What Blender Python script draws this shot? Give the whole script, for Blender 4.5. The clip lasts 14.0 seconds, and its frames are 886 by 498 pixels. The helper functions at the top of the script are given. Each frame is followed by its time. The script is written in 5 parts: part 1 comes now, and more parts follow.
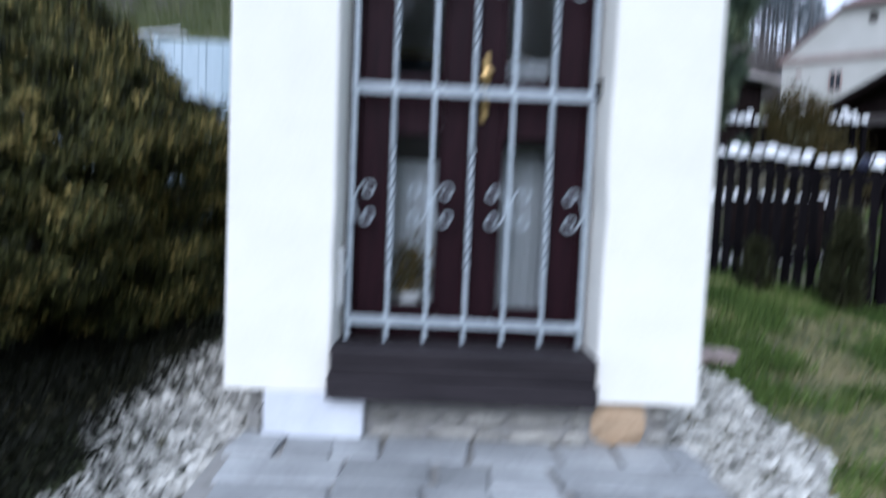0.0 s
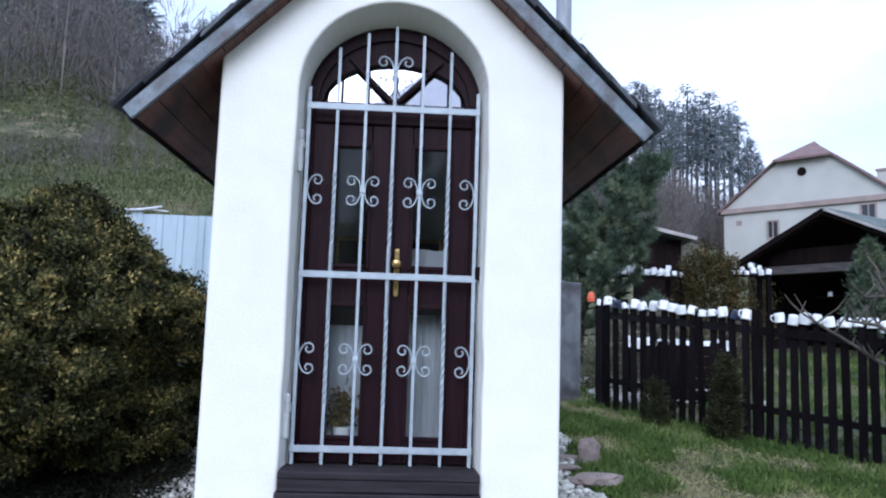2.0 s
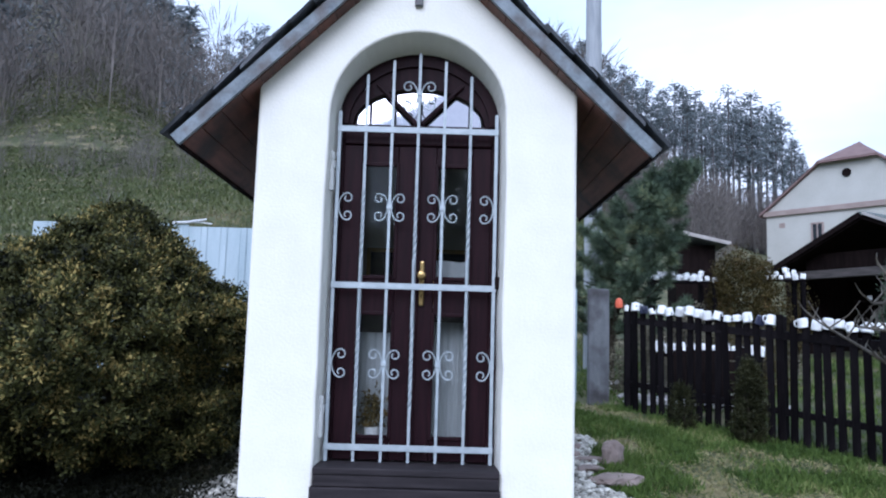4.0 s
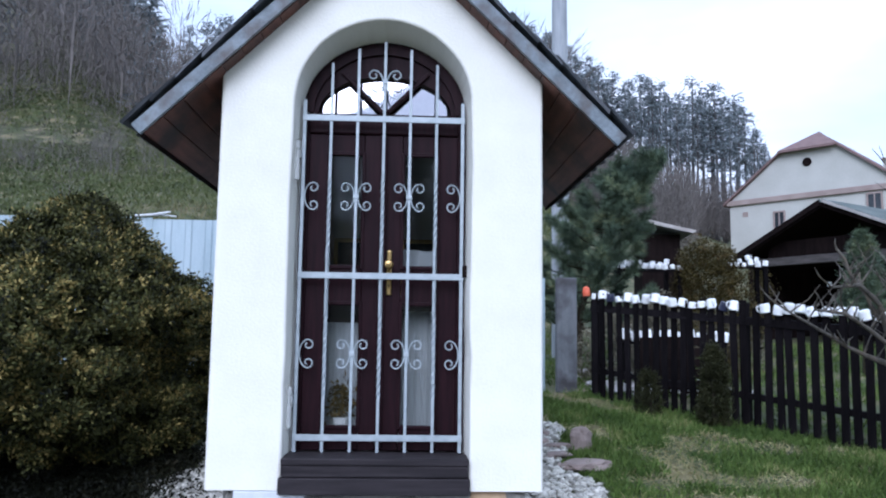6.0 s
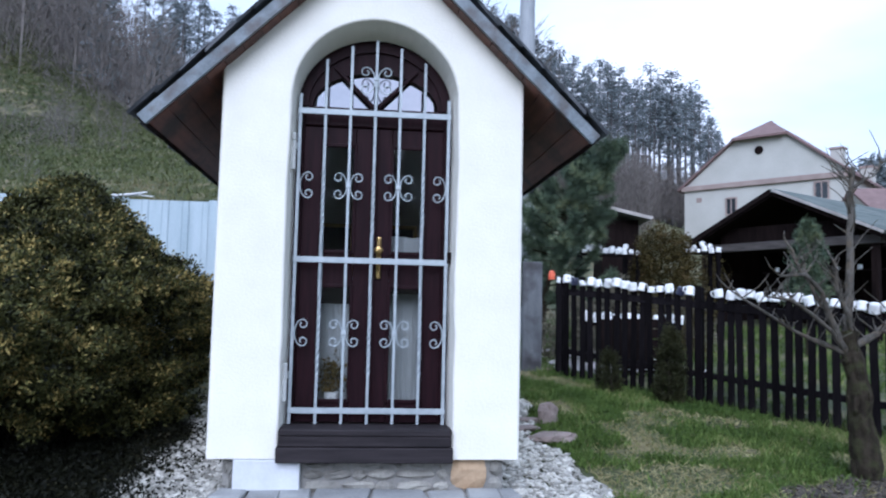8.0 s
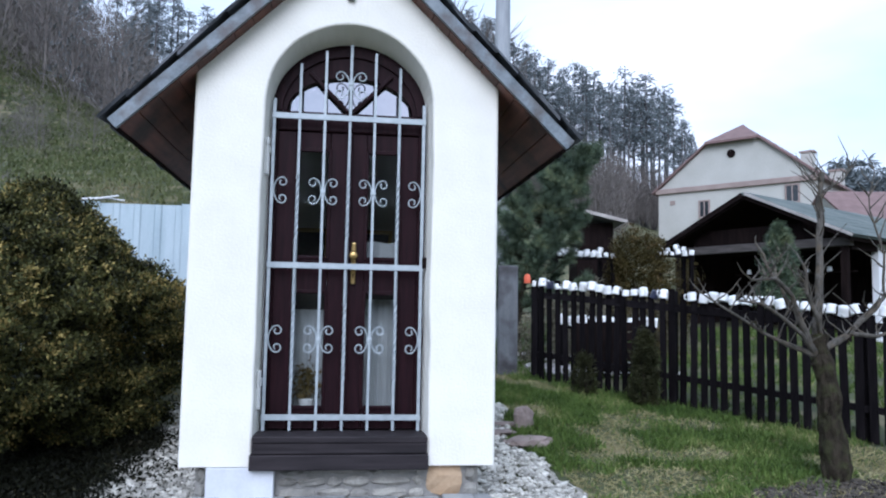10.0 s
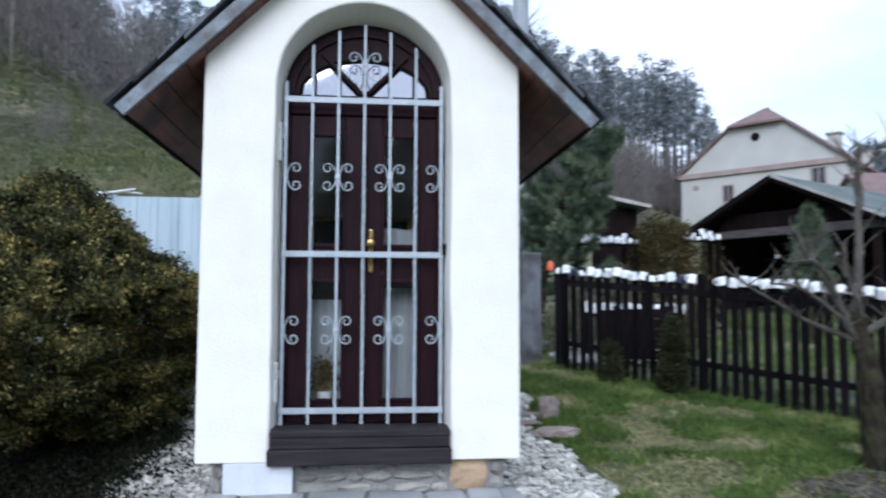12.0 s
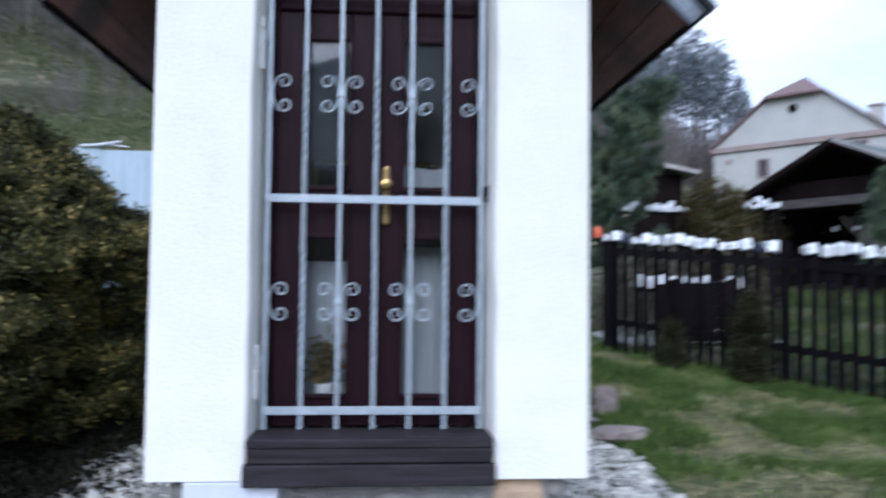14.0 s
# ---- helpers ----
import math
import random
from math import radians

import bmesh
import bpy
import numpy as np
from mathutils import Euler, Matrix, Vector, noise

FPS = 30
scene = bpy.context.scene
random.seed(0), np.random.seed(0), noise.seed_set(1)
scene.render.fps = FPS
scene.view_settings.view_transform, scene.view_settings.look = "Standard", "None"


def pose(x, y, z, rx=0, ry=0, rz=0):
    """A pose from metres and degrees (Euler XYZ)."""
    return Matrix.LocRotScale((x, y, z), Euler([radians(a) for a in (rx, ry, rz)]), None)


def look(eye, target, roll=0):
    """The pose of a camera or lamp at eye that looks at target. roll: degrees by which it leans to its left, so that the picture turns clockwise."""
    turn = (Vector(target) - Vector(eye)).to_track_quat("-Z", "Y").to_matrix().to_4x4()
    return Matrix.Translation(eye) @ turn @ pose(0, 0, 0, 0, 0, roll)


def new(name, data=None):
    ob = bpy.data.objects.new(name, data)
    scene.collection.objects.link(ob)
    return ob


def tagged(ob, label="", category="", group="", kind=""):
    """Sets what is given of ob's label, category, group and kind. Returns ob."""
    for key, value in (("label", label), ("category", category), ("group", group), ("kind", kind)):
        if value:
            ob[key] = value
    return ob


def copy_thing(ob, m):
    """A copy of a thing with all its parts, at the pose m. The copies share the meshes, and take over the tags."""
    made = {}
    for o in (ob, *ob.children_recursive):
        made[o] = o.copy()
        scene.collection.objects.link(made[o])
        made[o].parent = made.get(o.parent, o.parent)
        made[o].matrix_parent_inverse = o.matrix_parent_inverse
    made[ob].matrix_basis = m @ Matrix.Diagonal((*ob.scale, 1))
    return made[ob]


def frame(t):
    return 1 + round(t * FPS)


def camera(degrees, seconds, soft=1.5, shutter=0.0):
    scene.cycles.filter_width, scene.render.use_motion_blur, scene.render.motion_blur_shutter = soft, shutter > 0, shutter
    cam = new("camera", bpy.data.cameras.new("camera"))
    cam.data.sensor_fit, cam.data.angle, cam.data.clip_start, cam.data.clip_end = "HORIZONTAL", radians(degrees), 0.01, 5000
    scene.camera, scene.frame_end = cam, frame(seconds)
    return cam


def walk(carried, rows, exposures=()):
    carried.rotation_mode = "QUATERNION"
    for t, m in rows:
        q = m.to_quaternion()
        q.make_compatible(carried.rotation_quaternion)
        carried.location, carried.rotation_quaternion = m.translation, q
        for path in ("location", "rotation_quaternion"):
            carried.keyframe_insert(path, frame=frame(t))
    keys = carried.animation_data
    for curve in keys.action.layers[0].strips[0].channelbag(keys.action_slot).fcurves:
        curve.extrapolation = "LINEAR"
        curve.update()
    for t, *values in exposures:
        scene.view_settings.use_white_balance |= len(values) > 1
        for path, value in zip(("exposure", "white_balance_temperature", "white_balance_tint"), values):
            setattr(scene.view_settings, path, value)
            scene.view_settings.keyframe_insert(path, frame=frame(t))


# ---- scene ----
cam = camera(60.9, 14.0, 2.1, 0.9)
PATH = [
    (0, (-0.149, -2.748, 1.021), (-0.11, -0.755, 0.861), 2.6),
    (0.2, (0.006, -2.87, 1.017), (0.012, -0.87, 1.035), 2.1),
    (0.5, (0.117, -3.042, 1.041), (0.041, -1.047, 1.163), 1.4),
    (1, (0.186, -3.341, 1.083), (0.11, -1.352, 1.275), 1.5),
    (1.5, (0.103, -3.646, 1.058), (0.2, -1.661, 1.28), 2.2),
    (2, (0.07, -3.793, 1.093), (0.178, -1.809, 1.32), 1.8),
    (2.5, (0.122, -3.944, 1.109), (0.192, -1.958, 1.333), 1.6),
    (3, (0.155, -4.056, 1.111), (0.16, -2.071, 1.356), 1.8),
    (5.5, (0.157, -4.085, 1.085), (0.176, -2.098, 1.304), 1.1),
    (6, (0.166, -4.073, 1.085), (0.251, -2.086, 1.303), 0.8),
    (6.5, (0.169, -4.097, 1.093), (0.232, -2.11, 1.313), 1.2),
    (7, (0.134, -4.178, 1.109), (0.222, -2.191, 1.316), 1.6),
    (7.5, (0.029, -4.323, 1.083), (0.198, -2.334, 1.209), 1.7),
    (8, (-0.021, -4.386, 1.093), (0.177, -2.403, 1.26), 1.3),
    (8.5, (0.0, -4.396, 1.107), (0.248, -2.418, 1.267), 0.7),
    (11, (-0.029, -4.373, 1.111), (0.243, -2.4, 1.294), 1.4),
    (11.5, (-0.034, -4.355, 1.095), (0.277, -2.386, 1.252), 1.5),
    (12, (0.013, -4.213, 1.098), (0.218, -2.229, 1.247), 0.2),
    (12.5, (0.093, -4.002, 1.104), (0.206, -2.012, 1.258), 0.7),
    (13, (0.095, -3.76, 1.074), (0.306, -1.773, 1.139), 1.1),
    (13.5, (0.031, -3.408, 1.073), (0.361, -1.439, 1.182), 2.4),
    (14, (0.05, -3.054, 1.04), (0.199, -1.062, 1.129), 0.6),
]
walk(cam, [(t, look(eye, target, roll)) for t, eye, target, roll in PATH], exposures=[(0.0, 0.74, 5450, 17), (1.0, 0.74, 5330, 18.5), (8.6, 0.74, 5340, 18), (11.0, 0.74, 5580, 15.5), (12.0, 0.74, 5560, 15.5), (14.0, 0.74, 5330, 18.5)])

# ---- world and light: an overcast, cool late afternoon ----
world = bpy.data.worlds.new("overcast_sky")
scene.world = world
world.use_nodes = True
wn, wl = world.node_tree.nodes, world.node_tree.links
wn.clear()
w_out = wn.new("ShaderNodeOutputWorld")
w_bg = wn.new("ShaderNodeBackground")
w_sky = wn.new("ShaderNodeTexSky")
w_sky.sky_type, w_sky.sun_disc = "NISHITA", False
w_sky.sun_elevation, w_sky.sun_rotation = radians(34), radians(194)
w_mix = wn.new("ShaderNodeMix")
w_mix.data_type = "RGBA"
w_co = wn.new("ShaderNodeTexCoord")
w_map = wn.new("ShaderNodeMapping")
w_map.inputs["Scale"].default_value = (1.0, 1.0, 3.0)
w_noise = wn.new("ShaderNodeTexNoise")
w_noise.inputs["Scale"].default_value, w_noise.inputs["Detail"].default_value = 2.2, 5.0
w_ramp = wn.new("ShaderNodeValToRGB")
w_ramp.color_ramp.elements[0].position, w_ramp.color_ramp.elements[0].color = 0.35, (0.72, 0.72, 0.72, 1)
w_ramp.color_ramp.elements[1].position, w_ramp.color_ramp.elements[1].color = 0.65, (0.95, 0.95, 0.95, 1)
wl.new(w_co.outputs["Generated"], w_map.inputs["Vector"])
wl.new(w_map.outputs["Vector"], w_noise.inputs["Vector"])
wl.new(w_noise.outputs["Fac"], w_ramp.inputs["Fac"])
wl.new(w_ramp.outputs["Color"], w_mix.inputs["Factor"])
wl.new(w_sky.outputs["Color"], w_mix.inputs["A"])
w_cloud = wn.new("ShaderNodeTexNoise")
w_cloud.inputs["Scale"].default_value, w_cloud.inputs["Detail"].default_value = 1.3, 6.0
w_tone = wn.new("ShaderNodeValToRGB")
w_tone.color_ramp.elements[0].position, w_tone.color_ramp.elements[0].color = 0.40, (0.58, 0.71, 0.80, 1)
w_tone.color_ramp.elements[1].position, w_tone.color_ramp.elements[1].color = 0.62, (0.93, 0.97, 1.0, 1)
w_gain = wn.new("ShaderNodeVectorMath")
w_gain.operation = "SCALE"
w_gain.inputs["Scale"].default_value = 8.8
wl.new(w_map.outputs["Vector"], w_cloud.inputs["Vector"])
wl.new(w_cloud.outputs["Fac"], w_tone.inputs["Fac"])
wl.new(w_tone.outputs["Color"], w_gain.inputs[0])
wl.new(w_gain.outputs["Vector"], w_mix.inputs["B"])
wl.new(w_mix.outputs["Result"], w_bg.inputs["Color"])
w_bg.inputs["Strength"].default_value = 0.100
wl.new(w_bg.outputs["Background"], w_out.inputs["Surface"])

sun_data = bpy.data.lights.new("sun", "SUN")
sun_data.energy, sun_data.angle, sun_data.color = 1.5, radians(40), (1.0, 0.99, 0.975)
sun = new("sun", sun_data)
sun.matrix_world = look((-2.2, -9, 6.4), (0, 0, 0))

# ---- materials ----
def surf(name, low, high, scale=6.0, fine=60.0, rough=0.8, bump=0.15, metal=0.0, stretch=(1, 1, 1), island=0.0, piece=0.0, dist=0.01, spec=0.5, dirt=None, dirt_scale=1.3):
    """A procedural surface: two colours mixed by a coarse and a fine noise, relief from both, and tone varied by piece."""
    m = bpy.data.materials.new(name)
    m.use_nodes = True
    n, l = m.node_tree.nodes, m.node_tree.links
    b = n["Principled BSDF"]
    co, mp = n.new("ShaderNodeTexCoord"), n.new("ShaderNodeMapping")
    mp.inputs["Scale"].default_value = stretch
    l.new(co.outputs["Object"], mp.inputs["Vector"])
    big, small = n.new("ShaderNodeTexNoise"), n.new("ShaderNodeTexNoise")
    for node, s in ((big, scale), (small, fine)):
        node.inputs["Scale"].default_value, node.inputs["Detail"].default_value = s, 5.0
        l.new(mp.outputs["Vector"], node.inputs["Vector"])
    add = n.new("ShaderNodeMath")
    add.operation = "MULTIPLY_ADD"
    l.new(small.outputs["Fac"], add.inputs[0])
    add.inputs[1].default_value = 0.45
    l.new(big.outputs["Fac"], add.inputs[2])
    rng = n.new("ShaderNodeMapRange")
    rng.inputs["From Min"].default_value, rng.inputs["From Max"].default_value = 0.45, 1.0
    l.new(add.outputs[0], rng.inputs["Value"])
    mix = n.new("ShaderNodeMix")
    mix.data_type = "RGBA"
    mix.inputs["A"].default_value, mix.inputs["B"].default_value = (*low, 1), (*high, 1)
    l.new(rng.outputs["Result"], mix.inputs["Factor"])
    col = mix.outputs["Result"]
    if dirt:
        dn, dr, dm = n.new("ShaderNodeTexNoise"), n.new("ShaderNodeMapRange"), n.new("ShaderNodeMix")
        dn.inputs["Scale"].default_value, dn.inputs["Detail"].default_value = dirt_scale, 6.0
        l.new(co.outputs["Object"], dn.inputs["Vector"])
        dr.inputs["From Min"].default_value, dr.inputs["From Max"].default_value = 0.48, 0.68
        l.new(dn.outputs["Fac"], dr.inputs["Value"])
        dm.data_type = "RGBA"
        dm.inputs["B"].default_value = (*dirt, 1)
        l.new(dr.outputs["Result"], dm.inputs["Factor"])
        l.new(col, dm.inputs["A"])
        col = dm.outputs["Result"]
    for amount, kind in ((island, "ShaderNodeNewGeometry"), (piece, "ShaderNodeObjectInfo")):
        if amount:
            src, hs, r2 = n.new(kind), n.new("ShaderNodeHueSaturation"), n.new("ShaderNodeMapRange")
            r2.inputs["To Min"].default_value, r2.inputs["To Max"].default_value = 1 - amount, 1 + amount
            l.new(src.outputs["Random Per Island" if "Geometry" in kind else "Random"], r2.inputs["Value"])
            l.new(r2.outputs["Result"], hs.inputs["Value"])
            l.new(col, hs.inputs["Color"])
            col = hs.outputs["Color"]
    l.new(col, b.inputs["Base Color"])
    b.inputs["Roughness"].default_value, b.inputs["Metallic"].default_value = rough, metal
    b.inputs["Specular IOR Level"].default_value = spec
    if bump:
        bp = n.new("ShaderNodeBump")
        bp.inputs["Strength"].default_value, bp.inputs["Distance"].default_value = bump, dist
        l.new(add.outputs[0], bp.inputs["Height"])
        l.new(bp.outputs["Normal"], b.inputs["Normal"])
    return m


def leaf_mat(name, low, high, tips=None, rough=0.6, tip_at=1.0, patch=1.2, patch_scale=3.0, each=0.6):
    """Foliage: each leaf or clump takes its own tone between two greens, with some tips of a third."""
    m = bpy.data.materials.new(name)
    m.use_nodes = True
    n, l = m.node_tree.nodes, m.node_tree.links
    b = n["Principled BSDF"]
    g, ramp = n.new("ShaderNodeNewGeometry"), n.new("ShaderNodeValToRGB")
    e = ramp.color_ramp.elements
    e[0].color, e[1].color = (*low, 1), (*high, 1)
    if tips:
        e[1].position = 0.75 * tip_at
        t = e.new(tip_at)
        t.color = (*tips, 1)
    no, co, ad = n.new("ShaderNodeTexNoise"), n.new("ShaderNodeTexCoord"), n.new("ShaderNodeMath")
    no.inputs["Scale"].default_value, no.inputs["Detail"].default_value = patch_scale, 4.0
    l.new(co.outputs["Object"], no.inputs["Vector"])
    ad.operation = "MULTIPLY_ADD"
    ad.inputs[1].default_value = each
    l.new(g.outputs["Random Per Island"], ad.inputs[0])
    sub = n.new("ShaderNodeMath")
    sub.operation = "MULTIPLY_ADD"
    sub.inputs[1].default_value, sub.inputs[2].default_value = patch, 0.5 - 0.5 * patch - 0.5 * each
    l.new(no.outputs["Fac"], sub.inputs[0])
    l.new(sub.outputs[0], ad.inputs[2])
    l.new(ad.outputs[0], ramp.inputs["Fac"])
    l.new(ramp.outputs["Color"], b.inputs["Base Color"])
    b.inputs["Roughness"].default_value = rough
    b.inputs["Specular IOR Level"].default_value = 0.12
    return m


def glass_mat(name, tint, rough=0.02, see=0.75):
    m = bpy.data.materials.new(name)
    m.use_nodes = True
    n, l = m.node_tree.nodes, m.node_tree.links
    out = n["Material Output"]
    n.remove(n["Principled BSDF"])
    tr, gl, mx, fr = n.new("ShaderNodeBsdfTransparent"), n.new("ShaderNodeBsdfGlossy"), n.new("ShaderNodeMixShader"), n.new("ShaderNodeFresnel")
    tr.inputs["Color"].default_value = (*tint, 1)
    gl.inputs["Roughness"].default_value = rough
    fr.inputs["IOR"].default_value = see
    l.new(fr.outputs["Fac"], mx.inputs["Fac"])
    l.new(tr.outputs["BSDF"], mx.inputs[1])
    l.new(gl.outputs["BSDF"], mx.inputs[2])
    l.new(mx.outputs["Shader"], out.inputs["Surface"])
    return m


PLASTER = surf("white_plaster", (0.775, 0.755, 0.680), (0.86, 0.84, 0.765), 4, 70, 0.9, 0.55, dist=0.009)
GATE = surf("grey_gate_paint", (0.30, 0.345, 0.37), (0.45, 0.50, 0.525), 20, 160, 0.5, 0.2, dist=0.002, metal=0.2)
DOORWOOD = surf("dark_brown_door_wood", (0.0085, 0.0032, 0.0050), (0.022, 0.0070, 0.0100), 9, 90, 0.5, 0.2, spec=0.10, stretch=(6, 6, 0.6), dist=0.003)
SILLWOOD = surf("weathered_dark_sill_wood", (0.014, 0.012, 0.0135), (0.043, 0.036, 0.039), 7, 80, 0.65, 0.4, spec=0.15, stretch=(0.5, 6, 6), dist=0.004)
SOFFIT = surf("stained_brown_soffit_wood", (0.052, 0.020, 0.015), (0.165, 0.062, 0.040), 6, 60, 0.65, 0.3, stretch=(4, 0.5, 4), dist=0.004, piece=0.12, dirt=(0.026, 0.013, 0.011), dirt_scale=3.2)
FASCIA = surf("weathered_grey_fascia", (0.095, 0.118, 0.138), (0.25, 0.29, 0.32), 7, 60, 0.6, 0.5, dist=0.004, dirt=(0.085, 0.068, 0.062), dirt_scale=6.0)
SLATE = surf("dark_roof_slate", (0.030, 0.034, 0.042), (0.085, 0.092, 0.105), 12, 80, 0.55, 0.4, dist=0.005, piece=0.3)
BRASS = surf("worn_brass", (0.36, 0.24, 0.09), (0.52, 0.37, 0.16), 30, 200, 0.28, 0.05, metal=1.0)
STEEL = surf("pale_painted_hinge", (0.42, 0.43, 0.42), (0.60, 0.61, 0.59), 30, 150, 0.6, 0.2)
PANE = glass_mat("window_glass", (0.86, 0.88, 0.88), 0.02, 1.36)
CURTAIN = surf("pale_grey_curtain_cloth", (0.34, 0.36, 0.37), (0.46, 0.48, 0.49), 5, 120, 0.9, 0.2, stretch=(8, 1, 0.6))
FANPANEL = surf("mirror_glass", (0.44, 0.43, 0.46), (0.50, 0.49, 0.52), 3, 30, 0.03, 0.0, metal=1.0)
STONE = surf("grey_plinth_stone", (0.17, 0.165, 0.15), (0.36, 0.345, 0.30), 8, 60, 0.85, 0.6, piece=0.3, dist=0.012)
ORANGE_STONE = surf("ochre_plinth_stone", (0.34, 0.22, 0.12), (0.50, 0.37, 0.24), 7, 60, 0.85, 0.6, dist=0.012)
MORTAR = surf("grey_mortar", (0.20, 0.195, 0.18), (0.31, 0.30, 0.28), 14, 90, 0.95, 0.6, dist=0.012)
BLOCK = surf("pale_block", (0.55, 0.57, 0.60), (0.68, 0.70, 0.72), 6, 90, 0.9, 0.3, dist=0.005)
PAVING = surf("grey_slate_paving", (0.19, 0.195, 0.195), (0.36, 0.37, 0.365), 5, 50, 0.85, 0.6, piece=0.25, dist=0.01)
GRAVEL = surf("pale_gravel", (0.22, 0.215, 0.185), (0.60, 0.585, 0.53), 14, 90, 0.9, 0.4, island=0.42)
GROUND = surf("lawn_soil", (0.024, 0.035, 0.011), (0.080, 0.090, 0.034), 0.9, 14, 0.95, 0.15, dirt=(0.20, 0.165, 0.09), dirt_scale=1.1, dist=0.01)
GRASS = leaf_mat("spring_grass", (0.032, 0.062, 0.013), (0.115, 0.172, 0.040), (0.31, 0.30, 0.13), patch=1.5, patch_scale=2.2)
# Near-black low tone and strong patches paint shaded hollows between lit tufts.
BUSHLEAF = leaf_mat("bush_leaf_shade_patched", (0.0035, 0.0050, 0.0025), (0.080, 0.083, 0.026), (0.33, 0.255, 0.085), tip_at=1.0, patch=2.6, patch_scale=5.0, each=0.75)
BARK = surf("tree_bark", (0.010, 0.008, 0.006), (0.060, 0.050, 0.036), 22, 120, 0.95, 1.0, stretch=(1, 1, 0.4), spec=0.1, dist=0.03, dirt=(0.050, 0.052, 0.026), dirt_scale=14.0)
TWIGS = surf("bare_twigs", (0.082, 0.072, 0.066), (0.185, 0.164, 0.150), 2, 20, 0.95, 0.0, island=0.3)
# Needles lifted to pale blue-grey: distance haze put into the colour.
PINE_HAZED = leaf_mat("hazed_pine_needles", (0.105, 0.128, 0.138), (0.205, 0.235, 0.245))
FENCEWOOD = surf("dark_stained_fence_wood", (0.0032, 0.0030, 0.0038), (0.0125, 0.0105, 0.0112), 9, 70, 0.95, 0.4, spec=0.04, stretch=(5, 5, 0.5), piece=0.35, dist=0.004)
ENAMEL = surf("white_enamel", (0.70, 0.71, 0.70), (0.84, 0.85, 0.84), 20, 90, 0.3, 0.0, piece=0.12)
RED = surf("orange_red_plastic", (0.62, 0.10, 0.045), (0.72, 0.16, 0.07), 20, 90, 0.5, 0.0)
SHEET = surf("galvanised_sheet", (0.31, 0.39, 0.43), (0.43, 0.51, 0.55), 2.5, 40, 0.5, 0.1, metal=0.3, stretch=(3, 3, 0.5))
GREYWOOD = surf("silver_grey_board", (0.17, 0.18, 0.19), (0.30, 0.31, 0.32), 7, 60, 0.9, 0.4, stretch=(6, 6, 0.5), dist=0.005)
POLEWOOD = surf("grey_concrete_pole", (0.26, 0.28, 0.30), (0.40, 0.42, 0.44), 5, 60, 0.9, 0.3, stretch=(3, 3, 0.5))
CREAM = surf("cream_house_render", (0.42, 0.415, 0.375), (0.51, 0.505, 0.465), 0.7, 10, 0.95, 0.1)
CORNICE = surf("brown_grey_cornice", (0.26, 0.20, 0.18), (0.36, 0.29, 0.26), 2, 20, 0.9, 0.1)
TILE_RED = surf("weathered_red_tiles", (0.15, 0.098, 0.092), (0.235, 0.158, 0.148), 2, 18, 0.9, 0.4, dist=0.03)
TILE_GREY = surf("grey_roof_shingles", (0.085, 0.105, 0.10), (0.175, 0.20, 0.19), 1.6, 16, 0.95, 0.3, dist=0.02, spec=0.15)
DARKWOOD = surf("near_black_wood", (0.005, 0.004, 0.004), (0.018, 0.012, 0.011), 6, 50, 0.95, 0.3, spec=0.04, stretch=(3, 3, 0.5))
WHITEWALL = surf("white_house_render", (0.66, 0.67, 0.68), (0.78, 0.79, 0.80), 1.0, 15, 0.9, 0.1)
DARKGLASS = surf("dark_window_pane", (0.02, 0.025, 0.03), (0.04, 0.045, 0.05), 4, 30, 0.12, 0.0)

# ---- mesh helpers ----
def mesh_ob(name, bm, material, parent=None, label=""):
    me = bpy.data.meshes.new(name)
    bm.to_mesh(me)
    bm.free()
    me.materials.append(material)
    ob = new(name, me)
    if parent:
        ob.parent = parent
    if label:
        ob["label"] = label
    return ob


part = mesh_ob


def raw_ob(name, verts, faces, material, parent=None, smooth=False):
    me = bpy.data.meshes.new(name)
    me.from_pydata([tuple(v) for v in verts], [], [tuple(f) for f in faces])
    me.materials.append(material)
    if smooth:
        me.polygons.foreach_set("use_smooth", [True] * len(me.polygons))
    ob = new(name, me)
    if parent:
        ob.parent = parent
    return ob


def quads_ob(name, verts, material, parent=None):
    """verts: an array (n, 4, 3) of loose four-cornered faces."""
    n = len(verts)
    me = bpy.data.meshes.new(name)
    me.vertices.add(n * 4)
    me.vertices.foreach_set("co", np.asarray(verts, dtype=np.float32).ravel())
    me.loops.add(n * 4)
    me.loops.foreach_set("vertex_index", np.arange(n * 4, dtype=np.int32))
    me.polygons.add(n)
    me.polygons.foreach_set("loop_start", np.arange(0, n * 4, 4, dtype=np.int32))
    me.update(calc_edges=True)
    me.materials.append(material)
    ob = new(name, me)
    if parent:
        ob.parent = parent
    return ob


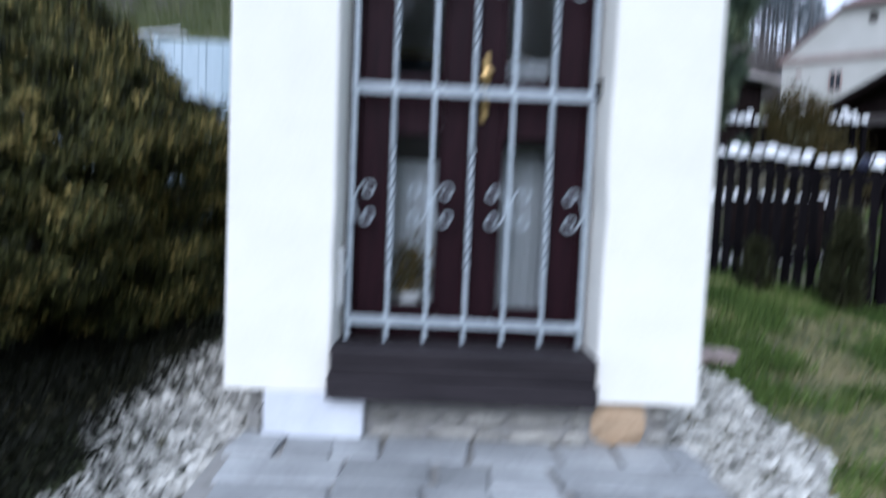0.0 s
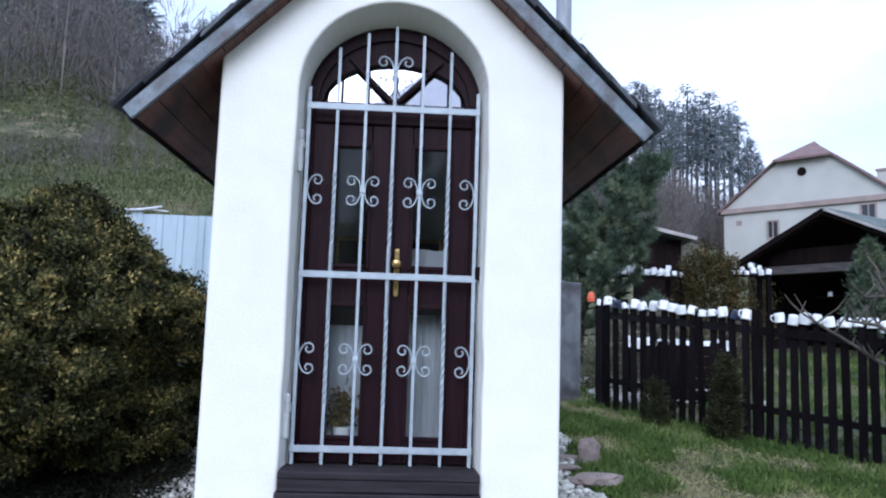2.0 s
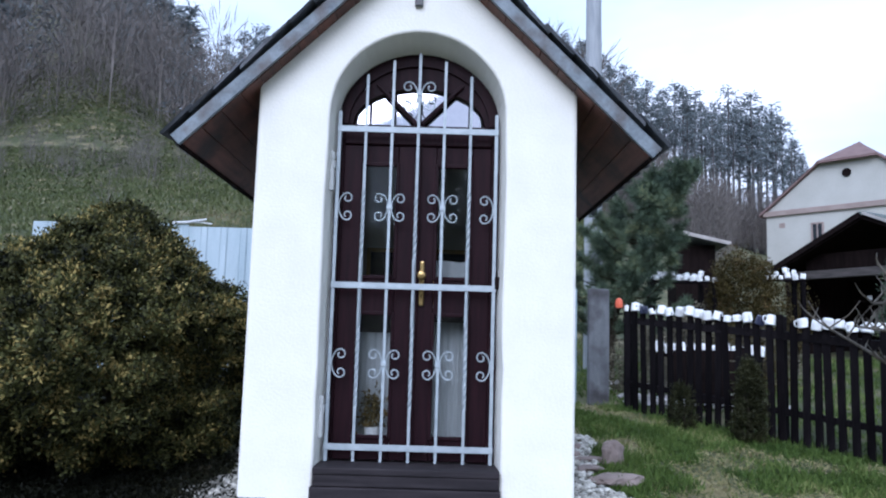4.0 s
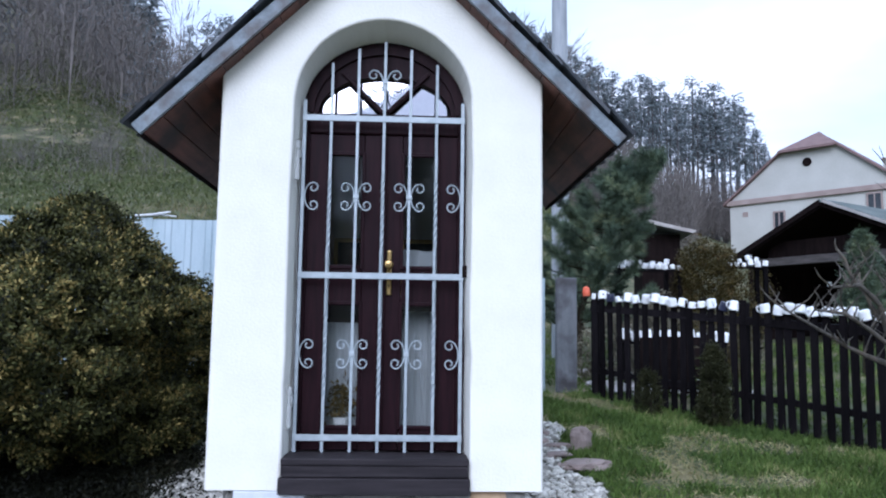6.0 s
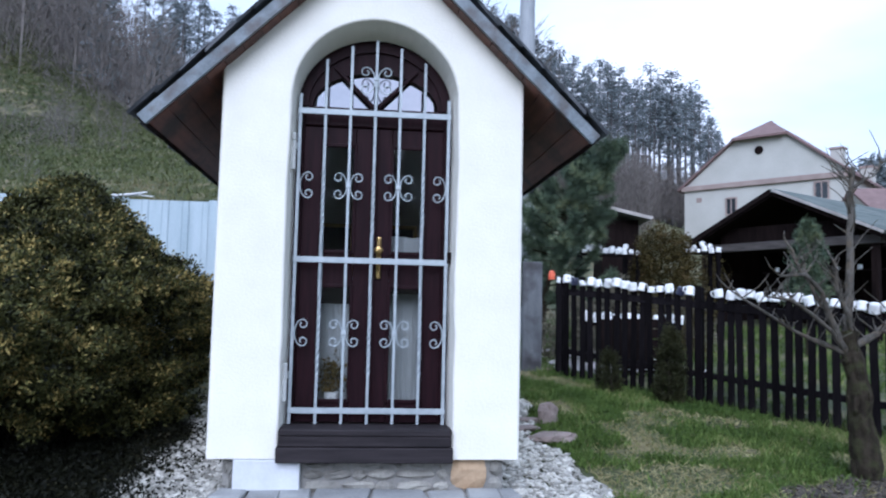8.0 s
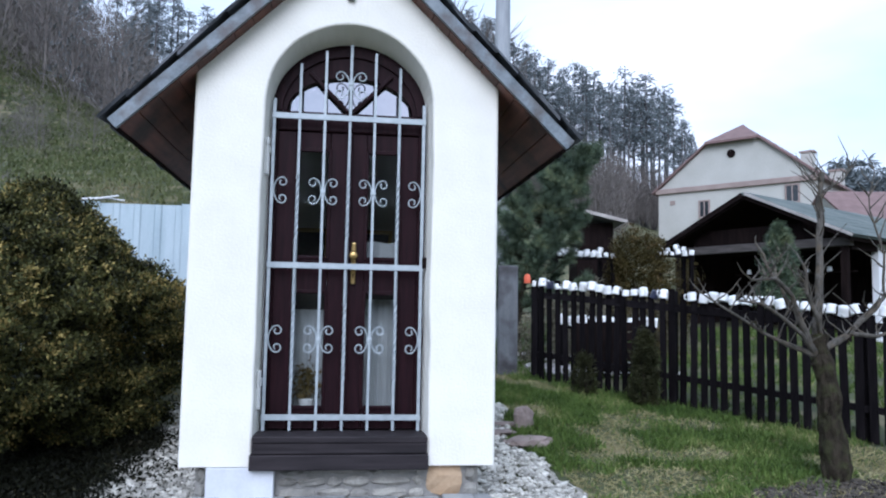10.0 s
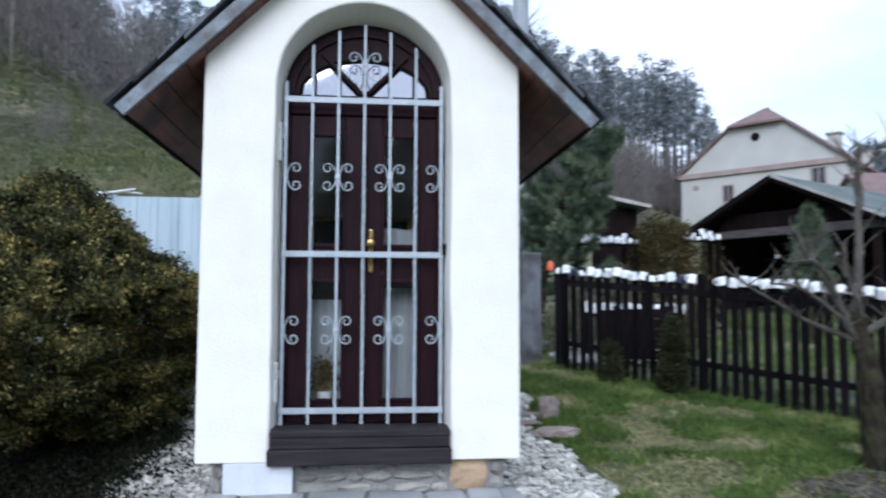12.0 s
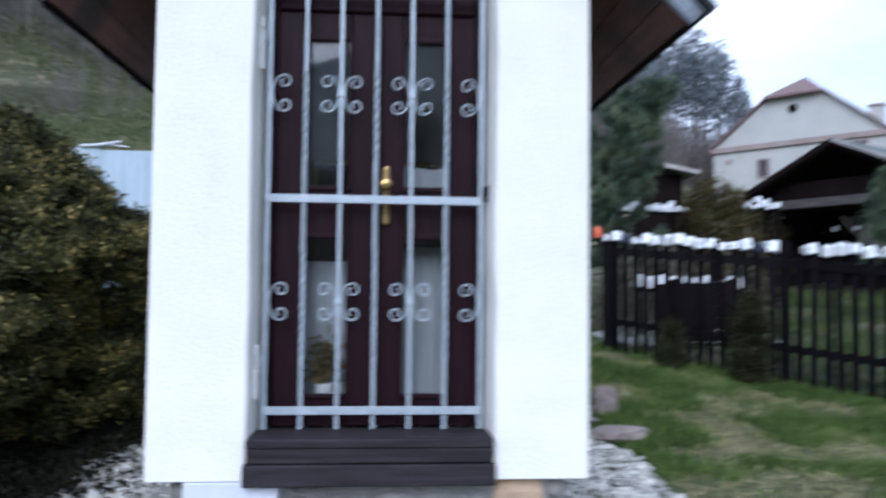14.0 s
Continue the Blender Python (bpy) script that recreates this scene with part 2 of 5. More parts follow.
def box(bm, x0, x1, y0, y1, z0, z1, bev=0.0, m=None):
    vs = [bm.verts.new(p) for p in ((x0, y0, z0), (x1, y0, z0), (x1, y1, z0), (x0, y1, z0), (x0, y0, z1), (x1, y0, z1), (x1, y1, z1), (x0, y1, z1))]
    fs = [bm.faces.new([vs[i] for i in q]) for q in ((3, 2, 1, 0), (4, 5, 6, 7), (0, 1, 5, 4), (1, 2, 6, 5), (2, 3, 7, 6), (3, 0, 4, 7))]
    if bev:
        edges = list({e for f in fs for e in f.edges})
        r = bmesh.ops.bevel(bm, geom=edges, offset=bev, segments=2, affect="EDGES", profile=0.5)
        vs = list({v for f in r["faces"] for v in f.verts} | {v for v in vs if v.is_valid})
    if m is not None:
        bmesh.ops.transform(bm, matrix=m, verts=[v for v in vs if v.is_valid])
    return vs


def boxed(x0, x1, y0, y1, z0, z1, bev=0.0, m=None):
    bm = bmesh.new()
    box(bm, x0, x1, y0, y1, z0, z1, bev, m)
    return bm


def prism(bm, outline, y0, y1):
    """A flat outline of (x, z) points drawn out from y0 to y1."""
    a, b = [bm.verts.new((x, y0, z)) for x, z in outline], [bm.verts.new((x, y1, z)) for x, z in outline]
    bm.faces.new(a)
    bm.faces.new(b[::-1])
    n = len(a)
    for i in range(n):
        bm.faces.new((a[i], b[i], b[(i + 1) % n], a[(i + 1) % n]))
    bmesh.ops.recalc_face_normals(bm, faces=bm.faces[:])
    return a, b


def tube(bm, path, radii, sides=6, flat=1.0):
    """A tube along points, round or flattened, tapered by its radii."""
    path = [Vector(p) for p in path]
    if not isinstance(radii, (list, tuple)):
        radii = [radii] * len(path)
    rings = []
    side = None
    for i, p in enumerate(path):
        d = (path[min(i + 1, len(path) - 1)] - path[max(i - 1, 0)]).normalized()
        if side is None:
            side = d.orthogonal().normalized()
        side = (side - d * side.dot(d)).normalized()
        up = d.cross(side)
        rings.append([bm.verts.new(p + (side * math.cos(a) + up * math.sin(a) * flat) * radii[i]) for a in (k * math.tau / sides for k in range(sides))])
    for a, b in zip(rings, rings[1:]):
        for k in range(sides):
            bm.faces.new((a[k], a[(k + 1) % sides], b[(k + 1) % sides], b[k]))
    bm.faces.new(rings[0][::-1])
    bm.faces.new(rings[-1])


def lathe(bm, profile, sides=14, m=None):
    rings = [[bm.verts.new((r * math.cos(k * math.tau / sides), r * math.sin(k * math.tau / sides), z)) for k in range(sides)] for r, z in profile]
    for a, b in zip(rings, rings[1:]):
        for k in range(sides):
            bm.faces.new((a[k], a[(k + 1) % sides], b[(k + 1) % sides], b[k]))
    bm.faces.new(rings[0][::-1])
    bm.faces.new(rings[-1])
    if m is not None:
        bmesh.ops.transform(bm, matrix=m, verts=[v for r in rings for v in r])


def empty(name, label, category, group="", at=(0, 0, 0)):
    ob = new(name)
    ob.empty_display_size = 0.1
    ob.location = at
    return tagged(ob, label, category, group)


# ---- the lie of the land ----
def level(x, y):
    az = math.degrees(math.atan2(x, max(y + 4.4, 0.5)))
    # Behind the camera the land rises unseen, for dark reflections in the door panes.
    z = float(np.interp(y, (-3000, -220, -60, -25, -8, -4, -1, 0.3, 4.2, 12, 40, 60, 120, 300, 3000), (60.0, 34.0, 6.5, 0.3, -0.45, -0.28, -0.04, 0.0, 0.40, 1.0, 5.6, 7.5, 11.0, 14.0, 20.0)))
    left = min(max((24 - az) / 22.0, 0.0), 1.0)
    left = left * left * (3 - 2 * left)
    steep = min(max((-17 - az) / 8.0, 0.0), 1.0)
    z += left * float(np.interp(y, (9, 20, 45, 80, 130, 220, 3000), (0, 1.8, 6.5, 26, 55, 80, 90))) * steep
    z += left * float(np.interp(y, (9, 20, 45, 80, 130, 220, 3000), (0, 1.8, 6.5, 12.5, 17, 18, 20))) * (1 - steep)
    mid = min(max((31 - az) / 10.0, 0.0), 1.0)
    z += (1 - left) * mid * float(np.interp(y, (40, 75, 120, 200), (0, 4.0, 14, 20)))
    if y > 6:
        z += 0.03 * min(y - 6, 40) * noise.noise((x * 0.06, y * 0.06, 0.3))
    return z


def sheet():
    k = np.linspace(-1, 1, 171)
    xs = np.sinh(k * 6.6) / math.sinh(6.6) * 2500
    ys = np.sinh(k * 6.6) / math.sinh(6.6) * 2500
    verts = [(x, y, level(x, y)) for y in ys for x in xs]
    n = len(xs)
    faces = [(j * n + i, j * n + i + 1, j * n + n + i + 1, j * n + n + i) for j in range(n - 1) for i in range(n - 1)]
    return raw_ob("ground", verts, faces, GROUND, smooth=True)


tagged(sheet(), "patchy spring lawn and rising meadow hillside", "ground", kind="structure")

# ---- the wayside chapel ----
HALF, BASE, EAVES, SPRING, ARCH = 0.888, 0.25, 2.42, 2.335, 0.490
chapel = empty("chapel", "small white plastered wayside chapel with steep slate roof", "chapel")

# front wall with its arched opening, the reveal narrowing inwards
def opening(half, rise, rough=0.0):
    """The arch and its jambs as one outline from the right foot to the left, trowelled slightly uneven."""
    line = [(half + 0.003, BASE + (SPRING - BASE) * k / 12) for k in range(12)]
    line += [(half * math.cos(t), SPRING + rise * math.sin(t)) for t in np.linspace(0, math.pi, 29)]
    line += [(-half - 0.003, SPRING - (SPRING - BASE) * k / 12) for k in range(1, 13)]
    return [(x - rough * (0.5 + noise.noise((x * 5, z * 5, 2.0))) * (1 if x > 0 else -1), z) for x, z in line]



bm = bmesh.new()
outer = [(-HALF, BASE), (-HALF, 2.475), (0, 3.325), (HALF, 2.475), (HALF, BASE)]
front_v, back_v = prism(bm, outer + opening(0.496, 0.484, 0.009), 0.0, 0.24)
for v, (x, z) in zip(back_v, outer + opening(0.472, 0.427, 0.004)):
    v.co.x, v.co.z = x, z
rim = [e for e in bm.edges if all(abs(v.co.y) < 1e-5 and abs(v.co.x) < 0.5 and v.co.z < 2.9 for v in e.verts) and not all(abs(v.co.z - BASE) < 1e-4 for v in e.verts)]
bmesh.ops.bevel(bm, geom=rim, offset=0.016, segments=3, affect="EDGES", profile=0.5)
corners = [e for e in bm.edges if all(abs(abs(v.co.x) - HALF) < 1e-4 and abs(v.co.y) < 1e-4 for v in e.verts) and abs(e.verts[0].co.z - e.verts[1].co.z) > 1]
bmesh.ops.bevel(bm, geom=corners, offset=0.018, segments=3, affect="EDGES", profile=0.5)
part("front_wall", bm, PLASTER, chapel)
for sx in (-1, 1):
    part("side_wall", boxed(min(sx * HALF, sx * 0.68), max(sx * HALF, sx * 0.68), 0.242, 1.5, BASE, 2.47), PLASTER, chapel)
bm = bmesh.new()
prism(bm, [(-HALF, BASE), (-HALF, 2.475), (0, 3.325), (HALF, 2.475), (HALF, BASE)], 1.502, 1.72)
part("back_wall", bm, PLASTER, chapel)
part("inner_floor", boxed(-0.68, 0.68, 0.3, 1.5, 0.30, 0.44), MORTAR, chapel)

# plinth under the walls: mortar core and rubble stones
part("plinth_core", boxed(-0.80, 0.80, 0.058, 1.66, -0.1, BASE - 0.004), MORTAR, chapel)
rnd = random.Random(7)
def rubble(x0, x1, z0, z1, material, label=""):
    """One rough stone of the plinth, its face uneven."""
    bm = boxed(x0, x1, 0.04, 0.13, z0, z1)
    bmesh.ops.subdivide_edges(bm, edges=bm.edges[:], cuts=2, use_grid_fill=True)
    cx, cz = (x0 + x1) / 2, (z0 + z1) / 2
    for v in bm.verts:
        fx, fz = (v.co.x - cx) / (x1 - x0) * 2, (v.co.z - cz) / (z1 - z0) * 2
        v.co.x -= 0.008 * fx * fz * fz
        v.co.z -= 0.008 * fz * fx * fx
        if v.co.y < 0.1:
            v.co.y += 0.012 * (fx ** 4 + fz ** 4) - 0.014 * rnd.random()
        v.co.x += rnd.uniform(-1, 1) * 0.006
        v.co.z += rnd.uniform(-1, 1) * 0.005
    part("stone", bm, material, chapel, label)


for z_low, z_high, a0, a1 in ((0.19, 0.246, -0.345, 0.49), (0.125, 0.186, -0.345, 0.49), (0.05, 0.121, -0.345, 0.49), (0.155, 0.244, -0.80, -0.74), (0.06, 0.15, -0.80, -0.74), (0.15, 0.24, 0.715, 0.80), (0.05, 0.145, 0.715, 0.80)):
    x = a0
    while x < a1 - 0.03:
        w = min(rnd.uniform(0.09, 0.25), a1 - x)
        if a1 - x - w < 0.05:
            w = a1 - x
        rubble(x + 0.005, x + w - 0.006, z_low + rnd.uniform(0, 0.012), z_high - rnd.uniform(0.0, 0.008), STONE)
        x += w
rubble(0.50, 0.705, 0.075, 0.243, ORANGE_STONE, "ochre yellow plinth stone")
part("white_block", boxed(-0.735, -0.365, -0.005, 0.12, 0.075, 0.246, 0.006), BLOCK, chapel, "pale smooth block under the wall")

# wooden sill of two boards
part("sill_top", boxed(-0.489, 0.489, -0.045, 0.20, 0.385, 0.42, 0.006), SILLWOOD, chapel, "dark weathered wooden sill board")
part("sill_board", boxed(-0.487, 0.487, -0.038, 0.19, 0.325, 0.383, 0.004), SILLWOOD, chapel)
part("sill_board", boxed(-0.500, 0.496, -0.052, 0.19, 0.236, 0.321, 0.006), SILLWOOD, chapel)

# roof: soffit boards, fascia, slates on both slopes
TIP_X, TIP_Z, PITCH = 1.322, 2.153, 44.3
LENGTH = TIP_X / math.cos(radians(PITCH))
rk = random.Random(3)
slate_mesh = []
for k in range(4):
    bm = boxed(0, 0.235, 0, 0.208, 0, 0.015)
    for v in bm.verts:
        v.co += Vector((rk.uniform(-1, 1) * 0.014, rk.uniform(-1, 1) * 0.008, rk.uniform(-1, 1) * 0.004))
    me = bpy.data.meshes.new("slate")
    bm.to_mesh(me)
    bm.free()
    me.materials.append(SLATE)
    slate_mesh.append(me)
for sx in (-1, 1):
    # local x runs up the slope from the eave, local z is the roof's normal
    roof_m = Matrix.Translation((sx * TIP_X, -0.130, TIP_Z)) @ Matrix(((-sx * math.cos(radians(PITCH)), 0, sx * math.sin(radians(PITCH)), 0), (0, 1, 0, 0), (math.sin(radians(PITCH)), 0, math.cos(radians(PITCH)), 0), (0, 0, 0, 1)))
    roof = part("roof_slope", boxed(0.02, LENGTH, 0.03, 2.12, -0.055, -0.022, 0, roof_m), SOFFIT, chapel)
    for k in range(13):
        u0 = 0.012 + k * 0.138
        if u0 + 0.134 < LENGTH:
            part("soffit_board", boxed(u0, u0 + 0.134, 0.028, 2.12, -0.078, -0.057, 0.003, roof_m), SOFFIT, chapel)
    part("fascia", boxed(-0.004, LENGTH + 0.02, 0.0, 0.024, -0.074, -0.002, 0.004, roof_m), FASCIA, chapel, "weathered blue-grey rake board")
    part("eave_board", boxed(-0.012, 0.012, 0.026, 2.12, -0.092, -0.012, 0.003, roof_m), DARKWOOD, chapel)
    for r in range(10):
        for c in range(11):
            ob = new("slate", slate_mesh[rk.randrange(4)])
            ob.parent = chapel
            ob.matrix_local = roof_m @ pose(-0.028 + r * 0.182, -0.026 + c * 0.21 - (0.1 if r % 2 else 0.0) * (c > 0) + rk.uniform(-0.014, 0.010) * (c == 0), 0.006 + 0.010 * rk.random(), rk.uniform(-1.5, 1.5), -3.8, rk.uniform(-2.5, 2.5))
part("ridge_cap", boxed(-0.10, 0.10, -0.185, 1.92, 3.43, 3.455, 0.004), SLATE, chapel)

# double door behind the gate
YD = 0.215
door = part("door_frame", (lambda b: (prism(b, [(-0.49, 0.42), (-0.49, SPRING)] + [(0.49 * math.cos(a), SPRING + 0.46 * math.sin(a)) for a in np.linspace(math.pi, 0, 25)] + [(0.49, 0.42), (0.43, 0.42), (0.43, SPRING)] + [(0.385 * math.cos(a), SPRING + 0.005 + 0.222 * math.sin(a)) for a in np.linspace(0, math.pi, 25)] + [(-0.43, SPRING), (-0.43, 0.42)], YD, YD + 0.07), b)[1])(bmesh.new()), DOORWOOD, chapel, "dark brown arched door frame")
part("transom", boxed(-0.43, 0.43, YD - 0.012, YD + 0.06, 2.215, 2.335, 0.008), DOORWOOD, door)
bm = bmesh.new()
prism(bm, [(-0.375, 2.336)] + [(0.365 * math.cos(a), SPRING + 0.015 + 0.27 * math.sin(a)) for a in np.linspace(math.pi, 0, 25)] + [(0.375, 2.336)], YD + 0.045, YD + 0.055)
part("fanlight_panel", bm, FANPANEL, door, "white arched fanlight panel")
for a in (45, 90, 135):
    part("fanlight_bar", boxed(-0.011, 0.011, -0.016, 0.03, 0.02, 0.30 if a == 90 else 0.355, 0.004, pose(0, YD - 0.006, 2.33, 0, 90 - a, 0)), DOORWOOD, door)
bm = bmesh.new()
prism(bm, [(0.450 * math.cos(a), SPRING + 0.405 * math.sin(a)) for a in np.linspace(math.pi, 0, 25)] + [(0.410 * math.cos(a), SPRING + 0.355 * math.sin(a)) for a in np.linspace(0, math.pi, 25)], YD - 0.018, YD + 0.01)
part("arch_moulding", bm, DOORWOOD, door)
for sx in (-1, 1):
    leaf = part("door_leaf", (lambda b: ([box(b, *q) for q in (
        (sx * 0.215 - 0.213, sx * 0.215 - 0.105, YD, YD + 0.045, 0.425, 2.21, 0.004),
        (sx * 0.215 + 0.105, sx * 0.215 + 0.213, YD, YD + 0.045, 0.425, 2.21, 0.004),
        (sx * 0.215 - 0.103, sx * 0.215 + 0.103, YD + 0.002, YD + 0.043, 0.425, 0.548, 0.004),
        (sx * 0.215 - 0.103, sx * 0.215 + 0.103, YD + 0.002, YD + 0.043, 1.24, 1.44, 0.004),
        (sx * 0.215 - 0.103, sx * 0.215 + 0.103, YD + 0.002, YD + 0.043, 2.102, 2.21, 0.004))], b)[1])(bmesh.new()), DOORWOOD, door)
    for z0, z1 in ((0.550, 1.238), (1.442, 2.100)):
        pane = part("pane", boxed(sx * 0.215 - 0.104, sx * 0.215 + 0.104, YD + 0.018, YD + 0.024, z0, z1), PANE, leaf, "window pane reflecting the sky")
        pane.visible_shadow = False
        bm = bmesh.new()
        for q in ((-0.112, -0.092, z0 - 0.01, z1 + 0.01), (0.092, 0.112, z0 - 0.01, z1 + 0.01), (-0.091, 0.091, z0 - 0.01, z0 + 0.012), (-0.091, 0.091, z1 - 0.012, z1 + 0.01)):
            box(bm, sx * 0.215 + q[0], sx * 0.215 + q[1], YD - 0.008, YD + 0.012, q[2], q[3], 0.004)
        part("bead", bm, DOORWOOD, leaf)
part("door_cover_strip", boxed(-0.022, 0.022, YD - 0.014, YD - 0.001, 0.43, 2.205, 0.004), DOORWOOD, door)
plate = part("handle_plate", boxed(0.029, 0.059, YD - 0.020, YD - 0.002, 1.285, 1.54, 0.0088), BRASS, door, "long worn brass handle plate")
bm = bmesh.new()
lathe(bm, [(0.010, 0), (0.010, 0.03), (0.024, 0.04), (0.027, 0.055), (0.020, 0.068), (0.006, 0.07)], 14, pose(0.044, YD - 0.022, 1.455, 90, 0, 0))
part("knob", bm, BRASS, plate)
part("keyhole", boxed(0.041, 0.047, YD - 0.0245, YD - 0.0225, 1.325, 1.35), DARKWOOD, plate)

# ---- wrought gate in the opening ----
gate = empty("iron_gate", "grey painted wrought iron gate with scrolls, closed", "gate", at=(0, 0.145, 0.42))
YG = 0.145
GI = Matrix.Translation((0, -0.145, -0.42))


def gate_part(name, bm, mat=GATE, label=""):
    bmesh.ops.transform(bm, matrix=GI, verts=bm.verts[:])
    return part(name, bm, mat, gate, label)


def twisted(bm, x, y, z0, z1, half, twists):
    """A square bar, twisted along stretches of its height."""
    n = max(int((z1 - z0) / 0.012), 4)
    rings, turn = [], 0.0
    for i in range(n + 1):
        z = z0 + (z1 - z0) * i / n
        if any(a < z < b for a, b in twists):
            turn += 0.40
        rings.append([bm.verts.new((x + half * math.sqrt(2) * math.cos(turn + math.pi / 4 + k * math.pi / 2), y + half * math.sqrt(2) * math.sin(turn + math.pi / 4 + k * math.pi / 2), z)) for k in range(4)])
    for a, b in zip(rings, rings[1:]):
        for k in range(4):
            bm.faces.new((a[k], a[(k + 1) % 4], b[(k + 1) % 4], b[k]))
    bm.faces.new(rings[0][::-1])
    bm.faces.new(rings[-1])


for i in range(7):
    bx = -0.45 + 0.15 * i
    top = (2.390, 2.612, 2.700, 2.746, 2.702, 2.616, 2.390)[i]
    tw = [(1.55, 1.95), (0.72, 1.18)] if i in (1, 3, 5) else []
    bm = bmesh.new()
    twisted(bm, bx, YG, 0.425, top, 0.0075 if i not in (0, 6) else 0.009, tw)
    gate_part("gate_bar", bm)
for z in (0.503, 1.388, 2.286):
    gate_part("gate_rail", boxed(-0.462, 0.462, YG - 0.013, YG - 0.0085, z - 0.017, z + 0.017, 0.0015))


def scroll_path(s, h, w, y):
    """A C-shaped scroll that opens to the side s: its back touches x = 0, and both ends curl inwards."""
    r = h * 0.185
    cx, cz = w - r, h / 2 - r
    arm = [(cx - cx * math.cos(t), h / 2 * math.sin(t)) for t in np.linspace(0.0, math.pi / 2, 10)]
    for k in range(1, 17):
        q = r * (1 - 0.60 * k / 16)
        t = math.pi / 2 - radians(330) * k / 16
        arm.append((cx + q * math.cos(t), cz + q * math.sin(t)))
    path = [(px, -pz) for px, pz in arm[::-1]] + arm[1:]
    return [(s * px, y, pz) for px, pz in path]


def scroll(x, z, s, h=0.155, w=0.077):
    bm = bmesh.new()
    tube(bm, [(x + px, py, z + pz) for px, py, pz in scroll_path(s, h, w, YG - 0.004)], 0.0042, 6)
    gate_part("scroll", bm)


for z in (1.835, 0.955):
    scroll(-0.438, z, 1)
    scroll(0.438, z, -1)
    for bx in (-0.15, 0.15):
        scroll(bx + 0.010, z, 1)
        scroll(bx - 0.010, z, -1)
        gate_part("collar", boxed(bx - 0.016, bx + 0.016, YG - 0.012, YG + 0.010, z - 0.012, z + 0.012, 0.003))
scroll(0.010, 2.492, 1, 0.165, 0.085)
scroll(-0.010, 2.492, -1, 0.165, 0.085)
gate_part("collar", boxed(-0.016, 0.016, YG - 0.012, YG + 0.010, 2.493, 2.517, 0.003))
for z in (2.10, 0.74):
    hinge = gate_part("hinge", boxed(-0.492, -0.461, YG - 0.050, YG + 0.012, z - 0.058, z - 0.010, 0.006), STEEL, "grey steel gate hinge")
    bm = bmesh.new()
    lathe(bm, [(0.012, -0.185), (0.015, -0.18), (0.015, -0.07), (0.011, -0.066), (0.011, -0.01), (0.015, -0.006), (0.015, 0.03), (0.008, 0.038)], 10, pose(-0.478, YG - 0.055, z))
    gate_part("hinge_pin", bm, STEEL)
gate_part("lock", boxed(0.455, 0.487, YG - 0.016, YG + 0.016, 1.385, 1.455, 0.004), DARKWOOD, "small dark gate lock")

# ---- ornament on the gable ----
tagged(mesh_ob("gable_ornament", boxed(-0.037, 0.008, -0.03, -0.002, 2.965, 3.13, 0.004), FASCIA), "small grey metal bar fixed on the white gable", "ornament")

# ---- inside the chapel ----
for sx in (-1, 1):
    n = 25
    cols = [(sx * 0.215 - 0.115 + 0.23 * i / (n - 1), 0.40 + 0.0025 * math.sin(i * 1.7) + 0.004 * math.sin(i * 0.6)) for i in range(n)]
    ring = cols + [(a, b + 0.003) for a, b in cols[::-1]]
    bm = bmesh.new()
    lo, hi = [bm.verts.new((a, b, 0.525)) for a, b in ring], [bm.verts.new((a, b, 1.13 if sx < 0 else 1.20)) for a, b in ring]
    m = len(ring)
    for i in range(m):
        bm.faces.new((lo[i], lo[(i + 1) % m], hi[(i + 1) % m], hi[i]))
    for i in range(n - 1):
        bm.faces.new((hi[i], hi[i + 1], hi[m - 2 - i], hi[m - 1 - i]))
    tagged(mesh_ob("curtain", bm, CURTAIN), "pale grey cloth hanging behind the lower door pane", "curtain", "door curtains")
bm = boxed(0.115, 0.312, 0.385, 0.40, 1.40, 1.565, 0.004)
bmesh.ops.subdivide_edges(bm, edges=bm.edges[:], cuts=3, use_grid_fill=True)
for v in bm.verts:
    v.co.y += 0.008 * math.sin(v.co.x * 95)
    v.co.z -= 0.010 * max(0.0, math.sin(v.co.x * 30)) * (v.co.z > 1.5)
tagged(mesh_ob("curtain", bm, CURTAIN), "pale bluish cloth gathered low behind the upper door pane", "curtain", "door curtains")
pot = empty("flower_pot", "small white flower pot with a rusty green plant", "flower pot", at=(-0.215, 0.335, 0.44))
bm = bmesh.new()
lathe(bm, [(0.034, 0), (0.042, 0.10), (0.047, 0.14), (0.047, 0.15), (0.038, 0.15)], 14)
part("pot", bm, ENAMEL, pot)
g = np.random.default_rng(77)
d = g.normal(size=(260, 3)) * np.array([0.042, 0.02, 0.055]) + np.array([0, 0, 0.235])
ax = g.normal(size=(260, 3)) + np.array([0, 0, 0.6])
ax /= np.linalg.norm(ax, axis=1, keepdims=True)
side = np.cross(ax, g.normal(size=(260, 3)))
side /= np.linalg.norm(side, axis=1, keepdims=True)
leaves = np.stack([d, d + ax * 0.02 + side * 0.008, d + ax * 0.04, d + ax * 0.02 - side * 0.008], axis=1)
POTLEAF = leaf_mat("pot_plant_leaf", (0.04, 0.035, 0.012), (0.14, 0.095, 0.03), (0.28, 0.13, 0.04))
quads_ob("plant", leaves, POTLEAF, pot)
altar = empty("altar", "small altar table with a white cloth inside the chapel", "altar", at=(0, 1.15, 0.44))
part("table", boxed(-0.45, 0.45, -0.2, 0.3, 0.0, 0.86, 0.01), SILLWOOD, altar)
part("cloth", boxed(-0.47, 0.47, -0.22, 0.3, 0.862, 0.885, 0.006), CURTAIN, altar, "white altar cloth")
